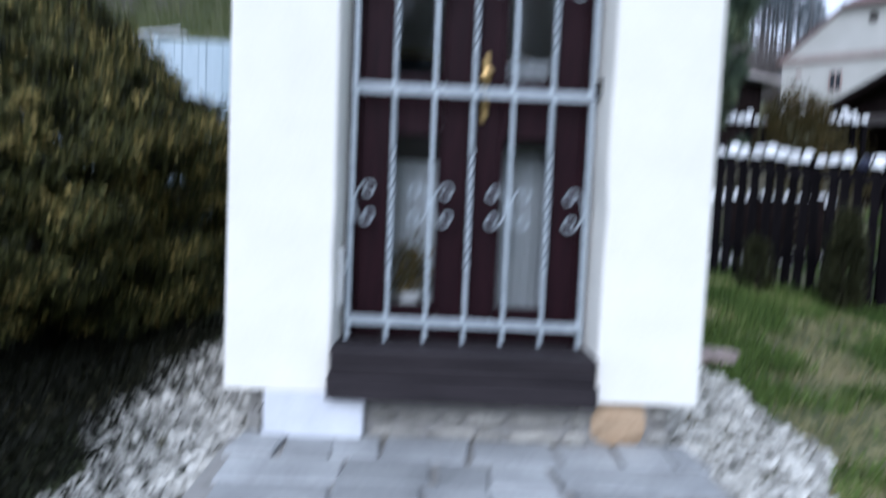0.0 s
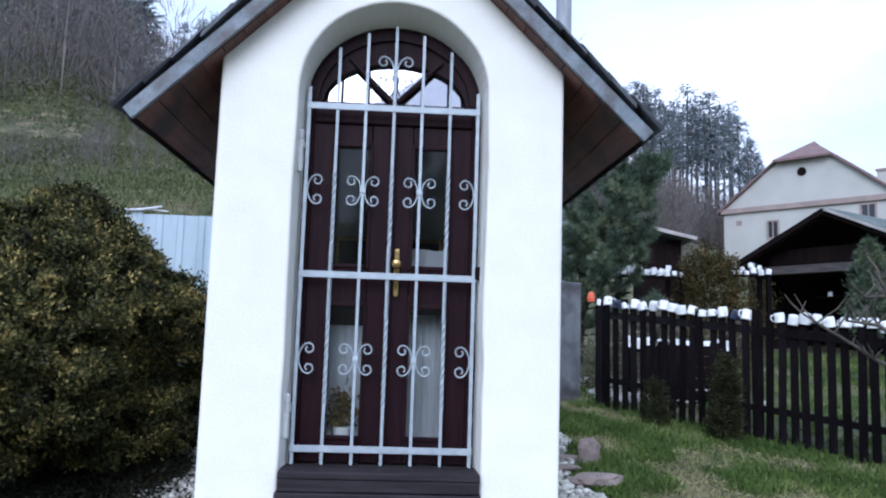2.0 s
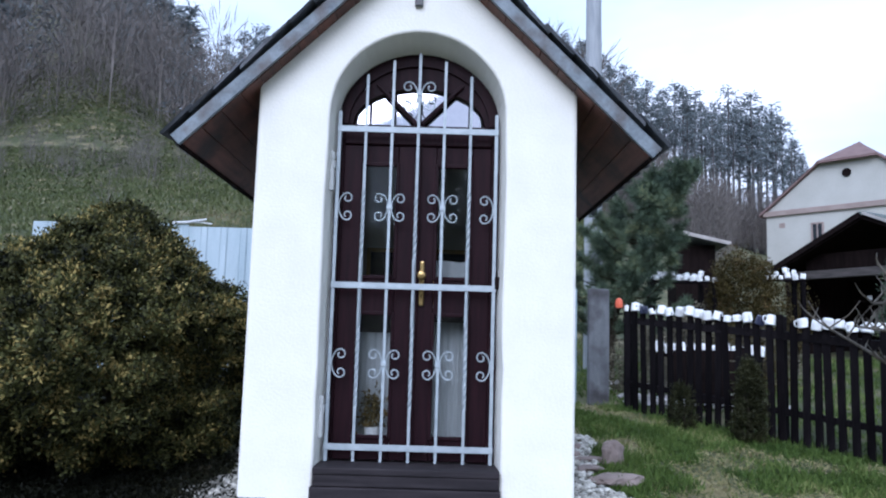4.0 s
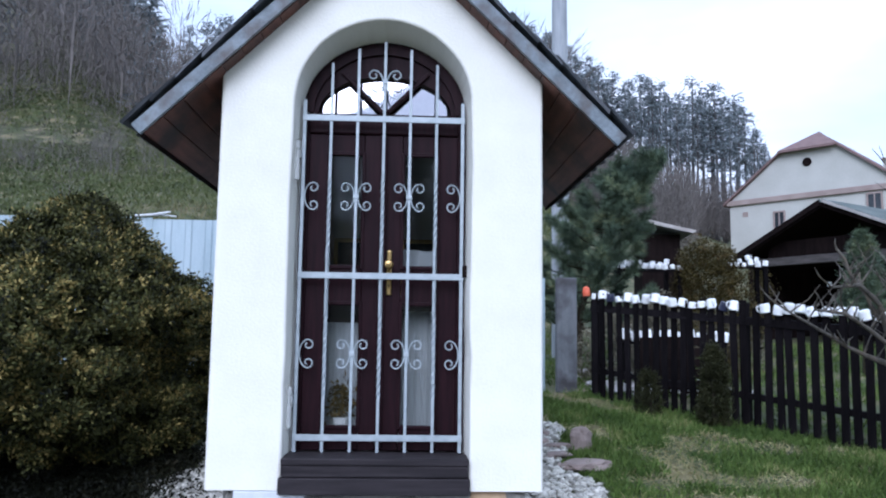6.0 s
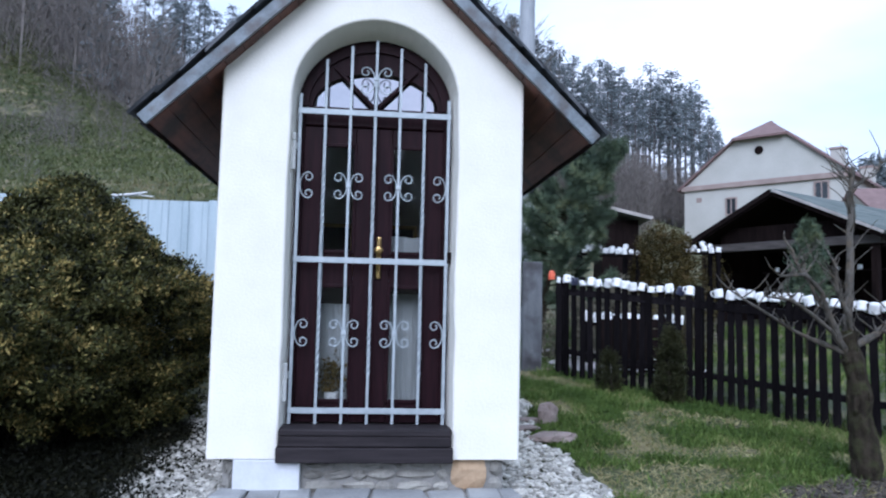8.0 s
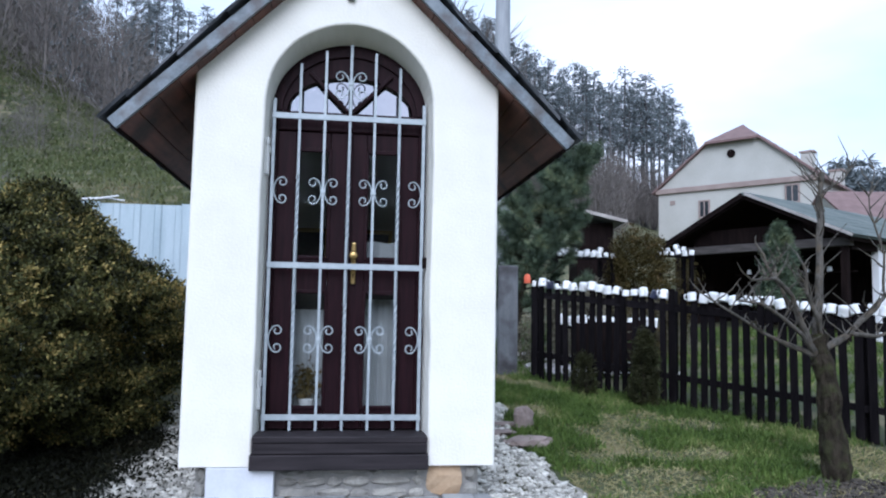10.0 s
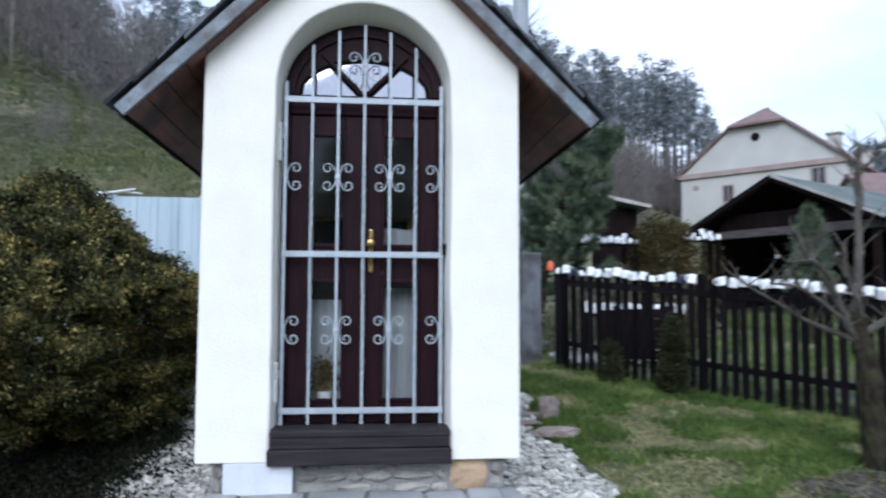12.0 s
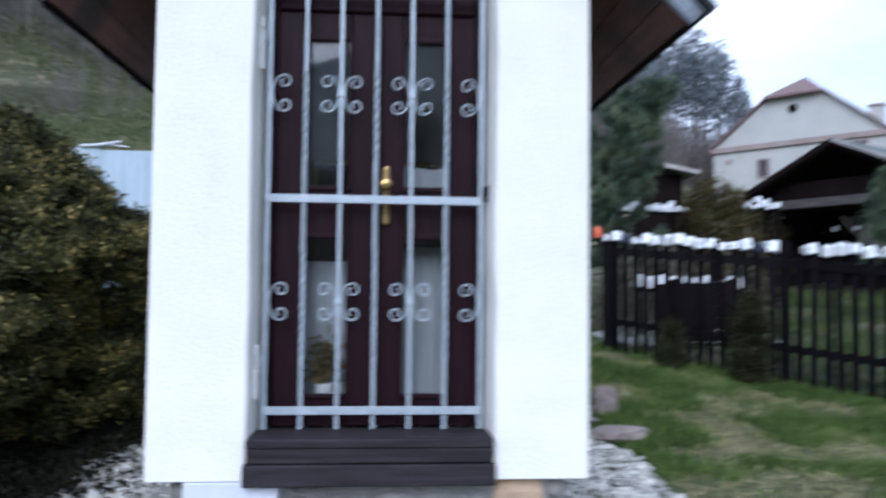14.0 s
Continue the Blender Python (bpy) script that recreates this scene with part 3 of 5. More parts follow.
GOLD = surf("dull_gilt_frame", (0.30, 0.20, 0.06), (0.45, 0.32, 0.12), 20, 90, 0.45, 0.2, metal=0.7)
for x in (-0.26, 0.22):
    pic = empty("framed_picture", "dark picture in a dull gilt frame on the altar", "picture", "altar pictures", at=(x, 1.34, 1.326))
    bm = bmesh.new()
    for q in ((-0.13, -0.10, 0.0, 0.42), (0.10, 0.13, 0.0, 0.42), (-0.099, 0.099, 0.0, 0.03), (-0.099, 0.099, 0.39, 0.42)):
        box(bm, q[0], q[1], 0, 0.025, q[2], q[3], 0.005)
    part("frame", bm, GOLD, pic)
    part("canvas", boxed(-0.10, 0.10, 0.012, 0.02, 0.03, 0.39), SILLWOOD, pic)

# ---- fences ----
F0, F1 = Vector((2.16, 4.2, 0)), Vector((5.30, 0.036, 0))
fdir = (F1 - F0).normalized()
fnorm = Vector((fdir.y, -fdir.x, 0))
if fnorm.y > 0:
    fnorm = -fnorm
fang = math.degrees(math.atan2(fdir.y, fdir.x))
flen = (F1 - F0).length
fence = empty("picket_fence", "dark stained picket fence in a garden, weathered", "fence")


def fence_at(s):
    p = F0 + fdir * s
    return p.x, p.y, level(p.x, p.y)


pk = random.Random(11)
pm = []
for k in range(3):
    bm = boxed(-0.033, 0.033, -0.011, 0.011, 0.02, 1.11 + 0.02 * k, 0.004)
    me = bpy.data.meshes.new("picket")
    bm.to_mesh(me)
    bm.free()
    me.materials.append(FENCEWOOD)
    pm.append(me)
s = 0.06
picks = []
while s < flen:
    x, y, z = fence_at(s)
    ob = new("picket", pm[pk.randrange(3)])
    ob.parent = fence
    ob.matrix_local = pose(x, y, z + pk.uniform(-0.02, 0.015), pk.uniform(-1, 1), pk.uniform(-1.3, 1.3), fang)
    picks.append((s, x, y, z))
    s += 0.108 + pk.uniform(-0.012, 0.012)
seg = 1.75
k = 0
while k * seg < flen:
    s0, s1 = k * seg, min((k + 1) * seg, flen)
    a, b = fence_at(s0), fence_at(s1)
    for h in (0.29, 0.97):
        bm = bmesh.new()
        off = -fnorm * 0.03
        tube(bm, [Vector((a[0], a[1], a[2] + h)) + off, Vector((b[0], b[1], b[2] + h)) + off], 0.042 if h < 0.5 else 0.058, 4, 0.7)
        part("rail", bm, FENCEWOOD, fence)
    bm = boxed(-0.038, 0.038, -0.038, 0.038, -0.2, 1.14, 0.006, pose(a[0], a[1], a[2], 0, 0, fang) @ Matrix.Translation((0, 0.09, 0)))
    part("post", bm, FENCEWOOD, fence)
    k += 1


NAVY = surf("dark_blue_enamel", (0.012, 0.014, 0.035), (0.03, 0.035, 0.07), 20, 90, 0.3, 0.0)


def mug_mesh(r, h, mat=ENAMEL):
    bm = bmesh.new()
    lathe(bm, [(r * 1.04, 0), (r, 0.006), (r * 0.97, h * 0.5), (r * 0.92, h * 0.9), (r * 0.84, h), (r * 0.2, h * 1.02)], 12)
    tube(bm, [(r * 0.95, 0, h * 0.82), (r * 1.5, 0, h * 0.78), (r * 1.62, 0, h * 0.5), (r * 1.45, 0, h * 0.24), (r * 0.97, 0, h * 0.2)], 0.006, 5)
    me = bpy.data.meshes.new("mug")
    bm.to_mesh(me)
    bm.free()
    me.materials.append(mat)
    me.polygons.foreach_set("use_smooth", [True] * len(me.polygons))
    return me


mugs = [mug_mesh(0.042, 0.074), mug_mesh(0.046, 0.082), mug_mesh(0.047, 0.092), mug_mesh(0.038, 0.062), mug_mesh(0.048, 0.088)]
navy_mug = mug_mesh(0.044, 0.080, NAVY)
for i, (s, x, y, z) in enumerate(picks):
    if i in (16, 17) or (i > 26 and pk.random() < 0.15):
        continue
    ob = new("enamel_mug", (mugs[pk.choice((1, 1, 4, 0))] if i > 17 else mugs[pk.randrange(4)]) if i else mugs[3])
    tagged(ob, "white enamel mug turned upside down on a fence picket", "mug", "mugs on the fence")
    if i in (2, 14):
        ob.data = navy_mug
        ob["label"] = "dark blue enamel mug turned upside down on a picket"
    ob.matrix_world = pose(x, y, z + 1.058 + pk.uniform(-0.015, 0.02), pk.uniform(-17, 17), pk.uniform(-17, 17), pk.uniform(0, 360))
bm = bmesh.new()
lathe(bm, [(0.038, 0), (0.042, 0.04), (0.034, 0.09), (0.016, 0.105)], 10)
cap = tagged(mesh_ob("red_cap", bm, RED), "orange-red plastic pot upturned on the fence end", "pot")
cap.matrix_world = pose(2.12, 4.22, 1.50)

# sheet-metal fence behind the bush, and its grey end board
sheet_fence = empty("metal_fence", "bluish grey ribbed sheet metal fence behind the bush", "fence")


def ribbed(x0, ribs, z0, z1):
    """One ribbed sheet of real thickness."""
    prof = []
    for k in range(ribs):
        a = x0 + 0.23 * k
        prof += [(a, 0.0), (a + 0.14, 0.0), (a + 0.155, -0.009), (a + 0.215, -0.009)]
    ring = [(a, 4.6 + b) for a, b in prof] + [(a, 4.604 + b) for a, b in prof[::-1]]
    bm = bmesh.new()
    lo, hi = [bm.verts.new((a, b, z0)) for a, b in ring], [bm.verts.new((a, b, z1)) for a, b in ring]
    n = len(ring)
    for k in range(n):
        bm.faces.new((lo[k], lo[(k + 1) % n], hi[(k + 1) % n], hi[k]))
    m = len(prof)
    for k in range(m - 1):
        bm.faces.new((hi[k], hi[k + 1], hi[n - 2 - k], hi[n - 1 - k]))
    return bm


for k in range(5):
    part("sheet", ribbed(-4.6 + 0.903 * k, 4, 0.25, 2.33 + 0.012 * math.sin(k * 2.3)), SHEET, sheet_fence)
for k in range(2):
    part("sheet", ribbed(-0.085 + 0.903 * k, 4, 0.25, 1.72), SHEET, sheet_fence)
for x in (-4.55, -2.7, -0.9, 0.95):
    part("post", boxed(x, x + 0.06, 4.61, 4.67, 0.1, 2.2 if x < 0 else 1.7), GREYWOOD, sheet_fence)
ENDBOARD = surf("weathered_grey_slab", (0.085, 0.092, 0.100), (0.21, 0.22, 0.23), 3, 50, 0.9, 0.5, stretch=(3, 3, 0.6), dist=0.008, dirt=(0.055, 0.052, 0.055), dirt_scale=3.5)
tagged(mesh_ob("grey_board", boxed(1.83, 2.07, 4.46, 4.54, 0.2, 1.72, 0.018), ENDBOARD), "silver grey weathered board at the end of the sheet fence", "board")

bm = bmesh.new()
tube(bm, [(-2.98, 4.57, 2.352), (-2.80, 4.56, 2.362), (-2.58, 4.55, 2.40)], [0.012, 0.014, 0.010], 6)
tube(bm, [(-2.86, 4.58, 2.355), (-2.70, 4.59, 2.368), (-2.52, 4.58, 2.352)], [0.010, 0.012, 0.008], 6)
tagged(mesh_ob("pale_stick", bm, WHITEWALL), "pale dry forked stick lying on top of the sheet fence", "stick")

# utility pole behind the chapel
bm = bmesh.new()
tube(bm, [(2.60, 8.0, 0.5), (2.59, 8.0, 4), (2.58, 8.0, 10.5)], [0.155, 0.140, 0.105], 14)
tagged(mesh_ob("utility_pole", bm, POLEWOOD), "grey weathered utility pole rising behind the chapel", "pole")

# ---- far house with half-hipped gable ----
def house(name, label, left, right, base, eave, ridge, hip, depth, wall_mat, roof_mat):
    L, R = Vector((*left, 0)), Vector((*right, 0))
    w = (R - L).length
    u = (R - L) / w
    v = Vector((-u.y, u.x, 0))
    m = Matrix(((u.x, v.x, 0, L.x), (u.y, v.y, 0, L.y), (0, 0, 1, 0), (0, 0, 0, 1)))
    h = empty(name, label, "house")
    h.matrix_world = m
    hx = (ridge - hip) / (ridge - eave) * w / 2 if ridge > eave else 0
    bm = bmesh.new()
    prism(bm, [(0, base), (w, base), (w, eave), (w / 2 + hx, hip), (w / 2 - hx, hip), (0, eave)], 0.0, depth)
    wall = part("wall", bm, wall_mat, h)
    o = 0.35
    sl = (ridge - eave) / (w / 2)
    t = 0.14
    for sgn in (-1, 1):
        bm = bmesh.new()
        ex, ez = w / 2 + sgn * (w / 2 + o), eave - o * sl
        kx = w / 2 + sgn * hx
        top = [(kx, -0.25, hip), (w / 2, 1.8 if hip < ridge else -0.25, ridge), (w / 2, depth + 0.3, ridge), (ex, depth + 0.3, ez), (ex, -0.25, ez)]
        a, b = [bm.verts.new((p[0], p[1], p[2] + 0.03)) for p in top], [bm.verts.new((p[0], p[1], p[2] + 0.03 + t)) for p in top]
        bm.faces.new(a)
        bm.faces.new(b[::-1])
        for i in range(5):
            bm.faces.new((a[i], b[i], b[(i + 1) % 5], a[(i + 1) % 5]))
        bmesh.ops.recalc_face_normals(bm, faces=bm.faces[:])
        part("roof", bm, roof_mat, h)
    if hip < ridge:
        bm = bmesh.new()
        tri = [(w / 2 - hx - 0.1, -0.45, hip - 0.12), (w / 2 + hx + 0.1, -0.45, hip - 0.12), (w / 2, 1.85, ridge + 0.05)]
        a, b = [bm.verts.new((p[0], p[1], p[2] + 0.05)) for p in tri], [bm.verts.new((p[0], p[1], p[2] + 0.05 + t)) for p in tri]
        bm.faces.new(a)
        bm.faces.new(b[::-1])
        for i in range(3):
            bm.faces.new((a[i], b[i], b[(i + 1) % 3], a[(i + 1) % 3]))
        bmesh.ops.recalc_face_normals(bm, faces=bm.faces[:])
        part("hip", bm, roof_mat, h)
    return h, w


big, bw = house("village_house", "cream rendered house with half-hipped red tiled roof", (20.2, 42.0), (26.6, 34.7), 4.0, 9.42, 13.25, 12.05, 6.5, CREAM, TILE_RED)
part("cornice", boxed(-0.15, bw + 0.15, -0.16, -0.003, 9.15, 9.48, 0.03), CORNICE, big)


def window(parent, x0, x1, z0, z1, y=-0.09):
    wdw = part("window", (lambda b: ([box(b, *q) for q in ((x0 - 0.06, x0 + 0.03, y, y + 0.1, z0 - 0.06, z1 + 0.06), (x1 - 0.03, x1 + 0.06, y, y + 0.1, z0 - 0.06, z1 + 0.06), (x0 + 0.03, x1 - 0.03, y, y + 0.1, z0 - 0.06, z0 + 0.03), (x0 + 0.03, x1 - 0.03, y, y + 0.1, z1 - 0.03, z1 + 0.06), ((x0 + x1) / 2 - 0.03, (x0 + x1) / 2 + 0.03, y, y + 0.1, z0 + 0.03, z1 - 0.03))], b)[1])(bmesh.new()), CORNICE, parent)
    part("pane", boxed(x0, x1, y + 0.05, y + 0.07, z0, z1), DARKGLASS, wdw)


window(big, 2.75, 3.35, 7.5, 8.5)
window(big, 7.9, 8.6, 8.0, 9.0)
bm = bmesh.new()
lathe(bm, [(0.26, 0), (0.26, 0.06), (0.2, 0.06)], 16, pose(bw / 2 - 0.1, 0.01, 11.3, 90, 0, 0))
part("round_vent", bm, DARKWOOD, big)
part("vent", boxed(0.8, 1.15, -0.03, -0.004, 8.4, 8.7, 0.01), CORNICE, big)
for cx, yy, ctop in ((bw * 0.86, 2.6, 11.35), (bw * 0.98, 4.4, 10.35)):
    chim = part("chimney", boxed(cx - 0.35, cx + 0.35, yy, yy + 0.6, 9.2, ctop), CREAM, big)
    part("chimney_cap", boxed(cx - 0.42, cx + 0.42, yy - 0.07, yy + 0.67, ctop + 0.005, ctop + 0.12), CORNICE, chim)

SHEDEDGE = surf("pale_board_edge", (0.30, 0.27, 0.25), (0.46, 0.43, 0.40), 5, 40, 0.9, 0.2)

BEAMWOOD = surf("weathered_beam", (0.035, 0.030, 0.028), (0.10, 0.088, 0.082), 6, 50, 0.95, 0.3, stretch=(0.5, 3, 3))

# ---- open porch building with a grey roof, in the neighbour's garden ----
PU, PV = Vector((0.47, -0.88, 0)).normalized(), Vector((0.88, 0.47, 0)).normalized()
porch = empty("porch_building", "dark timber porch with grey sheet roof and white side wall", "shed")
porch.matrix_world = Matrix(((PU.x, PV.x, 0, 7.2), (PU.y, PV.y, 0, 11.55), (0, 0, 1, 0), (0, 0, 0, 1)))
PW, PE, PR, PD = 4.0, 2.68, 3.62, 7.0
for sgn in (-1, 1):
    ang = math.degrees(math.atan2(PR - PE, PW / 2))
    sl = math.hypot(PR - PE, PW / 2) + 0.12
    rm = Matrix.Translation((PW / 2, 0, PR)) @ pose(0, 0, 0, 0, sgn * ang, 0)
    slope = part("roof", boxed(min(0, sgn * sl), max(0, sgn * sl), -0.3, PD, 0.0, 0.05, 0, rm), TILE_GREY, porch)
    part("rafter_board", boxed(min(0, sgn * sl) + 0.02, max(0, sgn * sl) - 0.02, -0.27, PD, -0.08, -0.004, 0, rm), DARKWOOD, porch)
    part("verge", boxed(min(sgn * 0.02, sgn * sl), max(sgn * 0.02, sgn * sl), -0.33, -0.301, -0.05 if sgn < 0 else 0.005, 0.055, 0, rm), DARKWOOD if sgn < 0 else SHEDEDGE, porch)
    for k in range(14):
        u0 = sl * k / 14
        a, b = sorted((sgn * u0, sgn * (u0 + sl / 14 + 0.03)))
        part("shingle_course", boxed(a, b, -0.3, PD, 0.051, 0.060 + 0.004 * (k % 2), 0, rm), TILE_GREY, slope)
part("tie_beam", boxed(0.05, PW - 0.05, -0.05, 0.09, 2.50, 2.66, 0.01), BEAMWOOD, porch, "weathered grey-brown tie beam")
part("shelf", boxed(1.2, PW - 0.3, 0.6, 0.72, 2.06, 2.085, 0.004), DARKWOOD, porch)
for u in (1.5, 1.9, 2.15, 2.75, 3.2):
    ob = new("enamel_mug", mugs[pk.randrange(4)])
    tagged(ob, "white enamel mug standing on a shelf inside the porch", "mug", "mugs in the porch")
    ob.matrix_world = porch.matrix_world @ pose(u, 0.66, 2.086, 0, 0, pk.uniform(0, 360))
for x in (0.15, PW - 0.25):
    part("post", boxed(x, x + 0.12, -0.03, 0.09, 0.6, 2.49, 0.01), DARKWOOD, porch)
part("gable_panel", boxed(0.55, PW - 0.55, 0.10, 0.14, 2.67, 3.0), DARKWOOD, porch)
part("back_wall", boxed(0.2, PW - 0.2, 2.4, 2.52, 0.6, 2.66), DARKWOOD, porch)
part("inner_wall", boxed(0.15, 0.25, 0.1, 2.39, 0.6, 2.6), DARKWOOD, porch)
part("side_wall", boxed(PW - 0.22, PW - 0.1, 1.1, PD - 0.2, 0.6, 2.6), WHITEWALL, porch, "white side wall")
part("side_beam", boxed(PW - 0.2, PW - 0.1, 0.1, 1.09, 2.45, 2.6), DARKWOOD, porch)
for y0 in (1.45, 3.0):
    wd = part("window", boxed(PW - 0.1, PW - 0.06, y0, y0 + 0.7, 1.75, 2.45, 0.01), WHITEWALL, porch)
    part("pane", boxed(PW - 0.058, PW - 0.05, y0 + 0.06, y0 + 0.64, 1.81, 2.39), DARKGLASS, wd)

# ---- a red-roofed house farther off ----
far, fw = house("far_house", "distant house with faded red roof", (26.3, 36.0), (25.0, 30.0), 3.0, 6.3, 8.0, 8.0, 14, CREAM, TILE_RED)

# ---- small shed roof in the garden ----
shed = empty("garden_shed", "small dark garden shed with a flat tilted roof", "shed")
part("roof", boxed(-0.75, 0.75, -0.6, 0.9, 0, 0.06, 0.01, pose(4.66, 10, 3.10, 0, 13, -8)), GREYWOOD, shed)
part("roof_edge", boxed(-0.77, 0.77, -0.625, -0.602, -0.01, 0.055, 0.004, pose(4.66, 10, 3.10, 0, 13, -8)), SHEDEDGE, shed, "pale roof edge board")
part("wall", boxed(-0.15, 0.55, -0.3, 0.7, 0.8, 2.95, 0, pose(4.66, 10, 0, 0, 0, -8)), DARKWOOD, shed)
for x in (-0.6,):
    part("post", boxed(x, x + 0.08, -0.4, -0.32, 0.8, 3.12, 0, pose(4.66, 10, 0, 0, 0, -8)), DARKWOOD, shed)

# ---- racks of mugs behind the fence ----
rack = empty("mug_rail", "dark rail carrying upturned white mugs behind the fence", "rail")
for (xa, ya, xb, yb, z) in ((3.50, 8.0, 4.55, 8.0, 2.12), (3.60, 8.2, 4.40, 8.2, 2.20), (5.4, 8.05, 5.95, 7.95, 2.2), (5.5, 8.2, 5.9, 8.15, 2.30), (2.78, 5.0, 3.98, 5.0, 0.99)):
    bm = bmesh.new()
    tube(bm, [(xa - 0.05, ya, z), (xb + 0.05, yb, z)], 0.025, 6)
    part("rail", bm, FENCEWOOD, rack)
    for x, y in ((xa, ya), (xb, yb)):
        part("post", boxed(x - 0.03, x + 0.03, y - 0.03, y + 0.03, level(x, y) - 0.05, z - 0.02), FENCEWOOD, rack)
    big_mugs = z < 1.5
    n = int((xb - xa) / (0.125 if big_mugs else 0.105))
    for i in range(n + 1):
        ob = new("enamel_mug", mugs[pk.choice((2, 4)) if big_mugs else pk.randrange(4)])
        tagged(ob, "white enamel mug turned upside down on a garden rail", "mug", "mugs on the garden rails")
        ob.matrix_world = pose(xa + (xb - xa) * i / n, ya + (yb - ya) * i / n, z + 0.02 + pk.uniform(-0.03, 0.03), pk.uniform(-12, 12), pk.uniform(-12, 12), pk.uniform(0, 360))
        if big_mugs:
            ob.scale = (1.25, 1.25, 1.35)
bin_ob = empty("compost_bin", "dark slatted wooden compost bin behind the fence", "bin")
for k in range(6):
    part("slat", boxed(2.92, 3.55, 4.28, 4.31, 0.36 + 0.12 * k, 0.465 + 0.12 * k, 0.004), DARKWOOD, bin_ob)
for x in (2.9, 3.5):
    part("post", boxed(x, x + 0.07, 4.312, 4.38, 0.3, 1.1, 0.004), DARKWOOD, bin_ob)
part("back", boxed(2.93, 3.54, 4.9, 4.93, 0.4, 1.05, 0.004), DARKWOOD, bin_ob)

# ---- plants ----
def rand_dirs(g, n):
    v = g.normal(size=(n, 3))
    return v / np.linalg.norm(v, axis=1, keepdims=True)


def leaf_quads(g, centre, axis, length, width, bend=0.35):
    """Small leaves: a kite from each centre along its axis, turned at random."""
    n = len(centre)
    side = np.cross(axis, rand_dirs(g, n))
    side /= np.linalg.norm(side, axis=1, keepdims=True) + 1e-9
    length = np.broadcast_to(length, n)[:, None]
    width = np.broadcast_to(width, n)[:, None]
    up = np.cross(axis, side)
    mid = centre + axis * length * 0.5 + up * length * bend * 0.3
    return np.stack([centre, mid - side * width * 0.5, centre + axis * length, mid + side * width * 0.5], axis=1)


CONE = ((0, 0.74), (0.10, 0.88), (0.26, 1.0), (0.45, 0.96), (0.58, 0.82), (0.70, 0.61), (0.82, 0.38), (0.93, 0.16), (1.0, 0.03))
PROFILE = ((0, 0.93), (0.1, 0.98), (0.3, 1.0), (0.45, 0.96), (0.6, 0.83), (0.78, 0.56), (0.9, 0.30), (1.0, 0.05))


def shrub(name, label, centre, radii, sprigs, leaf, mat, seed, per=42, profile=PROFILE, rough=0.16, loose=1.0, slim=0.5, lean=0.0):
    """A dense shrub: stems, and sprigs of small leaves set thickly over an uneven shell, thinner within."""
    g = np.random.default_rng(seed)
    cx, cy = centre
    thing = empty(name, label, "shrub", at=(cx, cy, level(cx, cy)))
    rx, ry, h = radii
    bm = bmesh.new()
    for k in range(1 if h < 1 else 6):
        a = k * 1.05 + seed
        tube(bm, [(0.04 * math.cos(a), 0.04 * math.sin(a), -0.05), (0.25 * rx * math.cos(a), 0.25 * ry * math.sin(a), h * 0.3), (0.45 * rx * math.cos(a), 0.45 * ry * math.sin(a), h * 0.62)], [0.012 + 0.018 * h, 0.008 + 0.012 * h, 0.008], 6)
    part("trunk", bm, BARK, thing)
    f = g.random(sprigs) ** 1.15
    f = np.clip(f, 0.01, 1.0)
    a = g.uniform(0, math.tau, sprigs)
    r = np.interp(f, [p[0] for p in profile], [p[1] for p in profile])
    unit = np.stack([np.cos(a), np.sin(a), f * 2], axis=1)
    r = r * np.array([1 + rough * (1.2 * noise.noise((p[0] * 1.7 + seed, p[1] * 1.7, p[2] * 1.7)) + 0.9 * noise.noise((p[0] * 4.5, p[1] * 4.5 + seed, p[2] * 4.5))) for p in unit])
    r *= np.where(g.random(sprigs) < 0.4, g.uniform(0.5, 0.84, sprigs), 1 - 0.18 * g.random(sprigs) ** 2)
    pts = np.stack([np.cos(a) * r * rx, np.sin(a) * r * ry, f * h * (1 + 0.03 * g.normal(size=sprigs))], axis=1)
    pts[:, 0] += lean * f ** 2
    out = np.stack([np.cos(a), np.sin(a), 0.55 + 0.9 * f], axis=1) + g.normal(size=(sprigs, 3)) * 0.35
    out /= np.linalg.norm(out, axis=1, keepdims=True)
    reach = leaf * g.uniform(1.8, 5.0, sprigs)
    s = g.random((sprigs, per))
    c = pts[:, None, :] + out[:, None, :] * (s * reach[:, None])[..., None] + g.normal(size=(sprigs, per, 3)) * leaf * 0.55 * loose
    ax = out[:, None, :] * 0.8 + g.normal(size=(sprigs, per, 3)) * 0.55
    ax /= np.linalg.norm(ax, axis=2, keepdims=True)
    n = sprigs * per
    quads_ob("crown", leaf_quads(g, c.reshape(n, 3), ax.reshape(n, 3), leaf * g.uniform(0.6, 1.3, n), leaf * slim), mat, thing)
    return thing




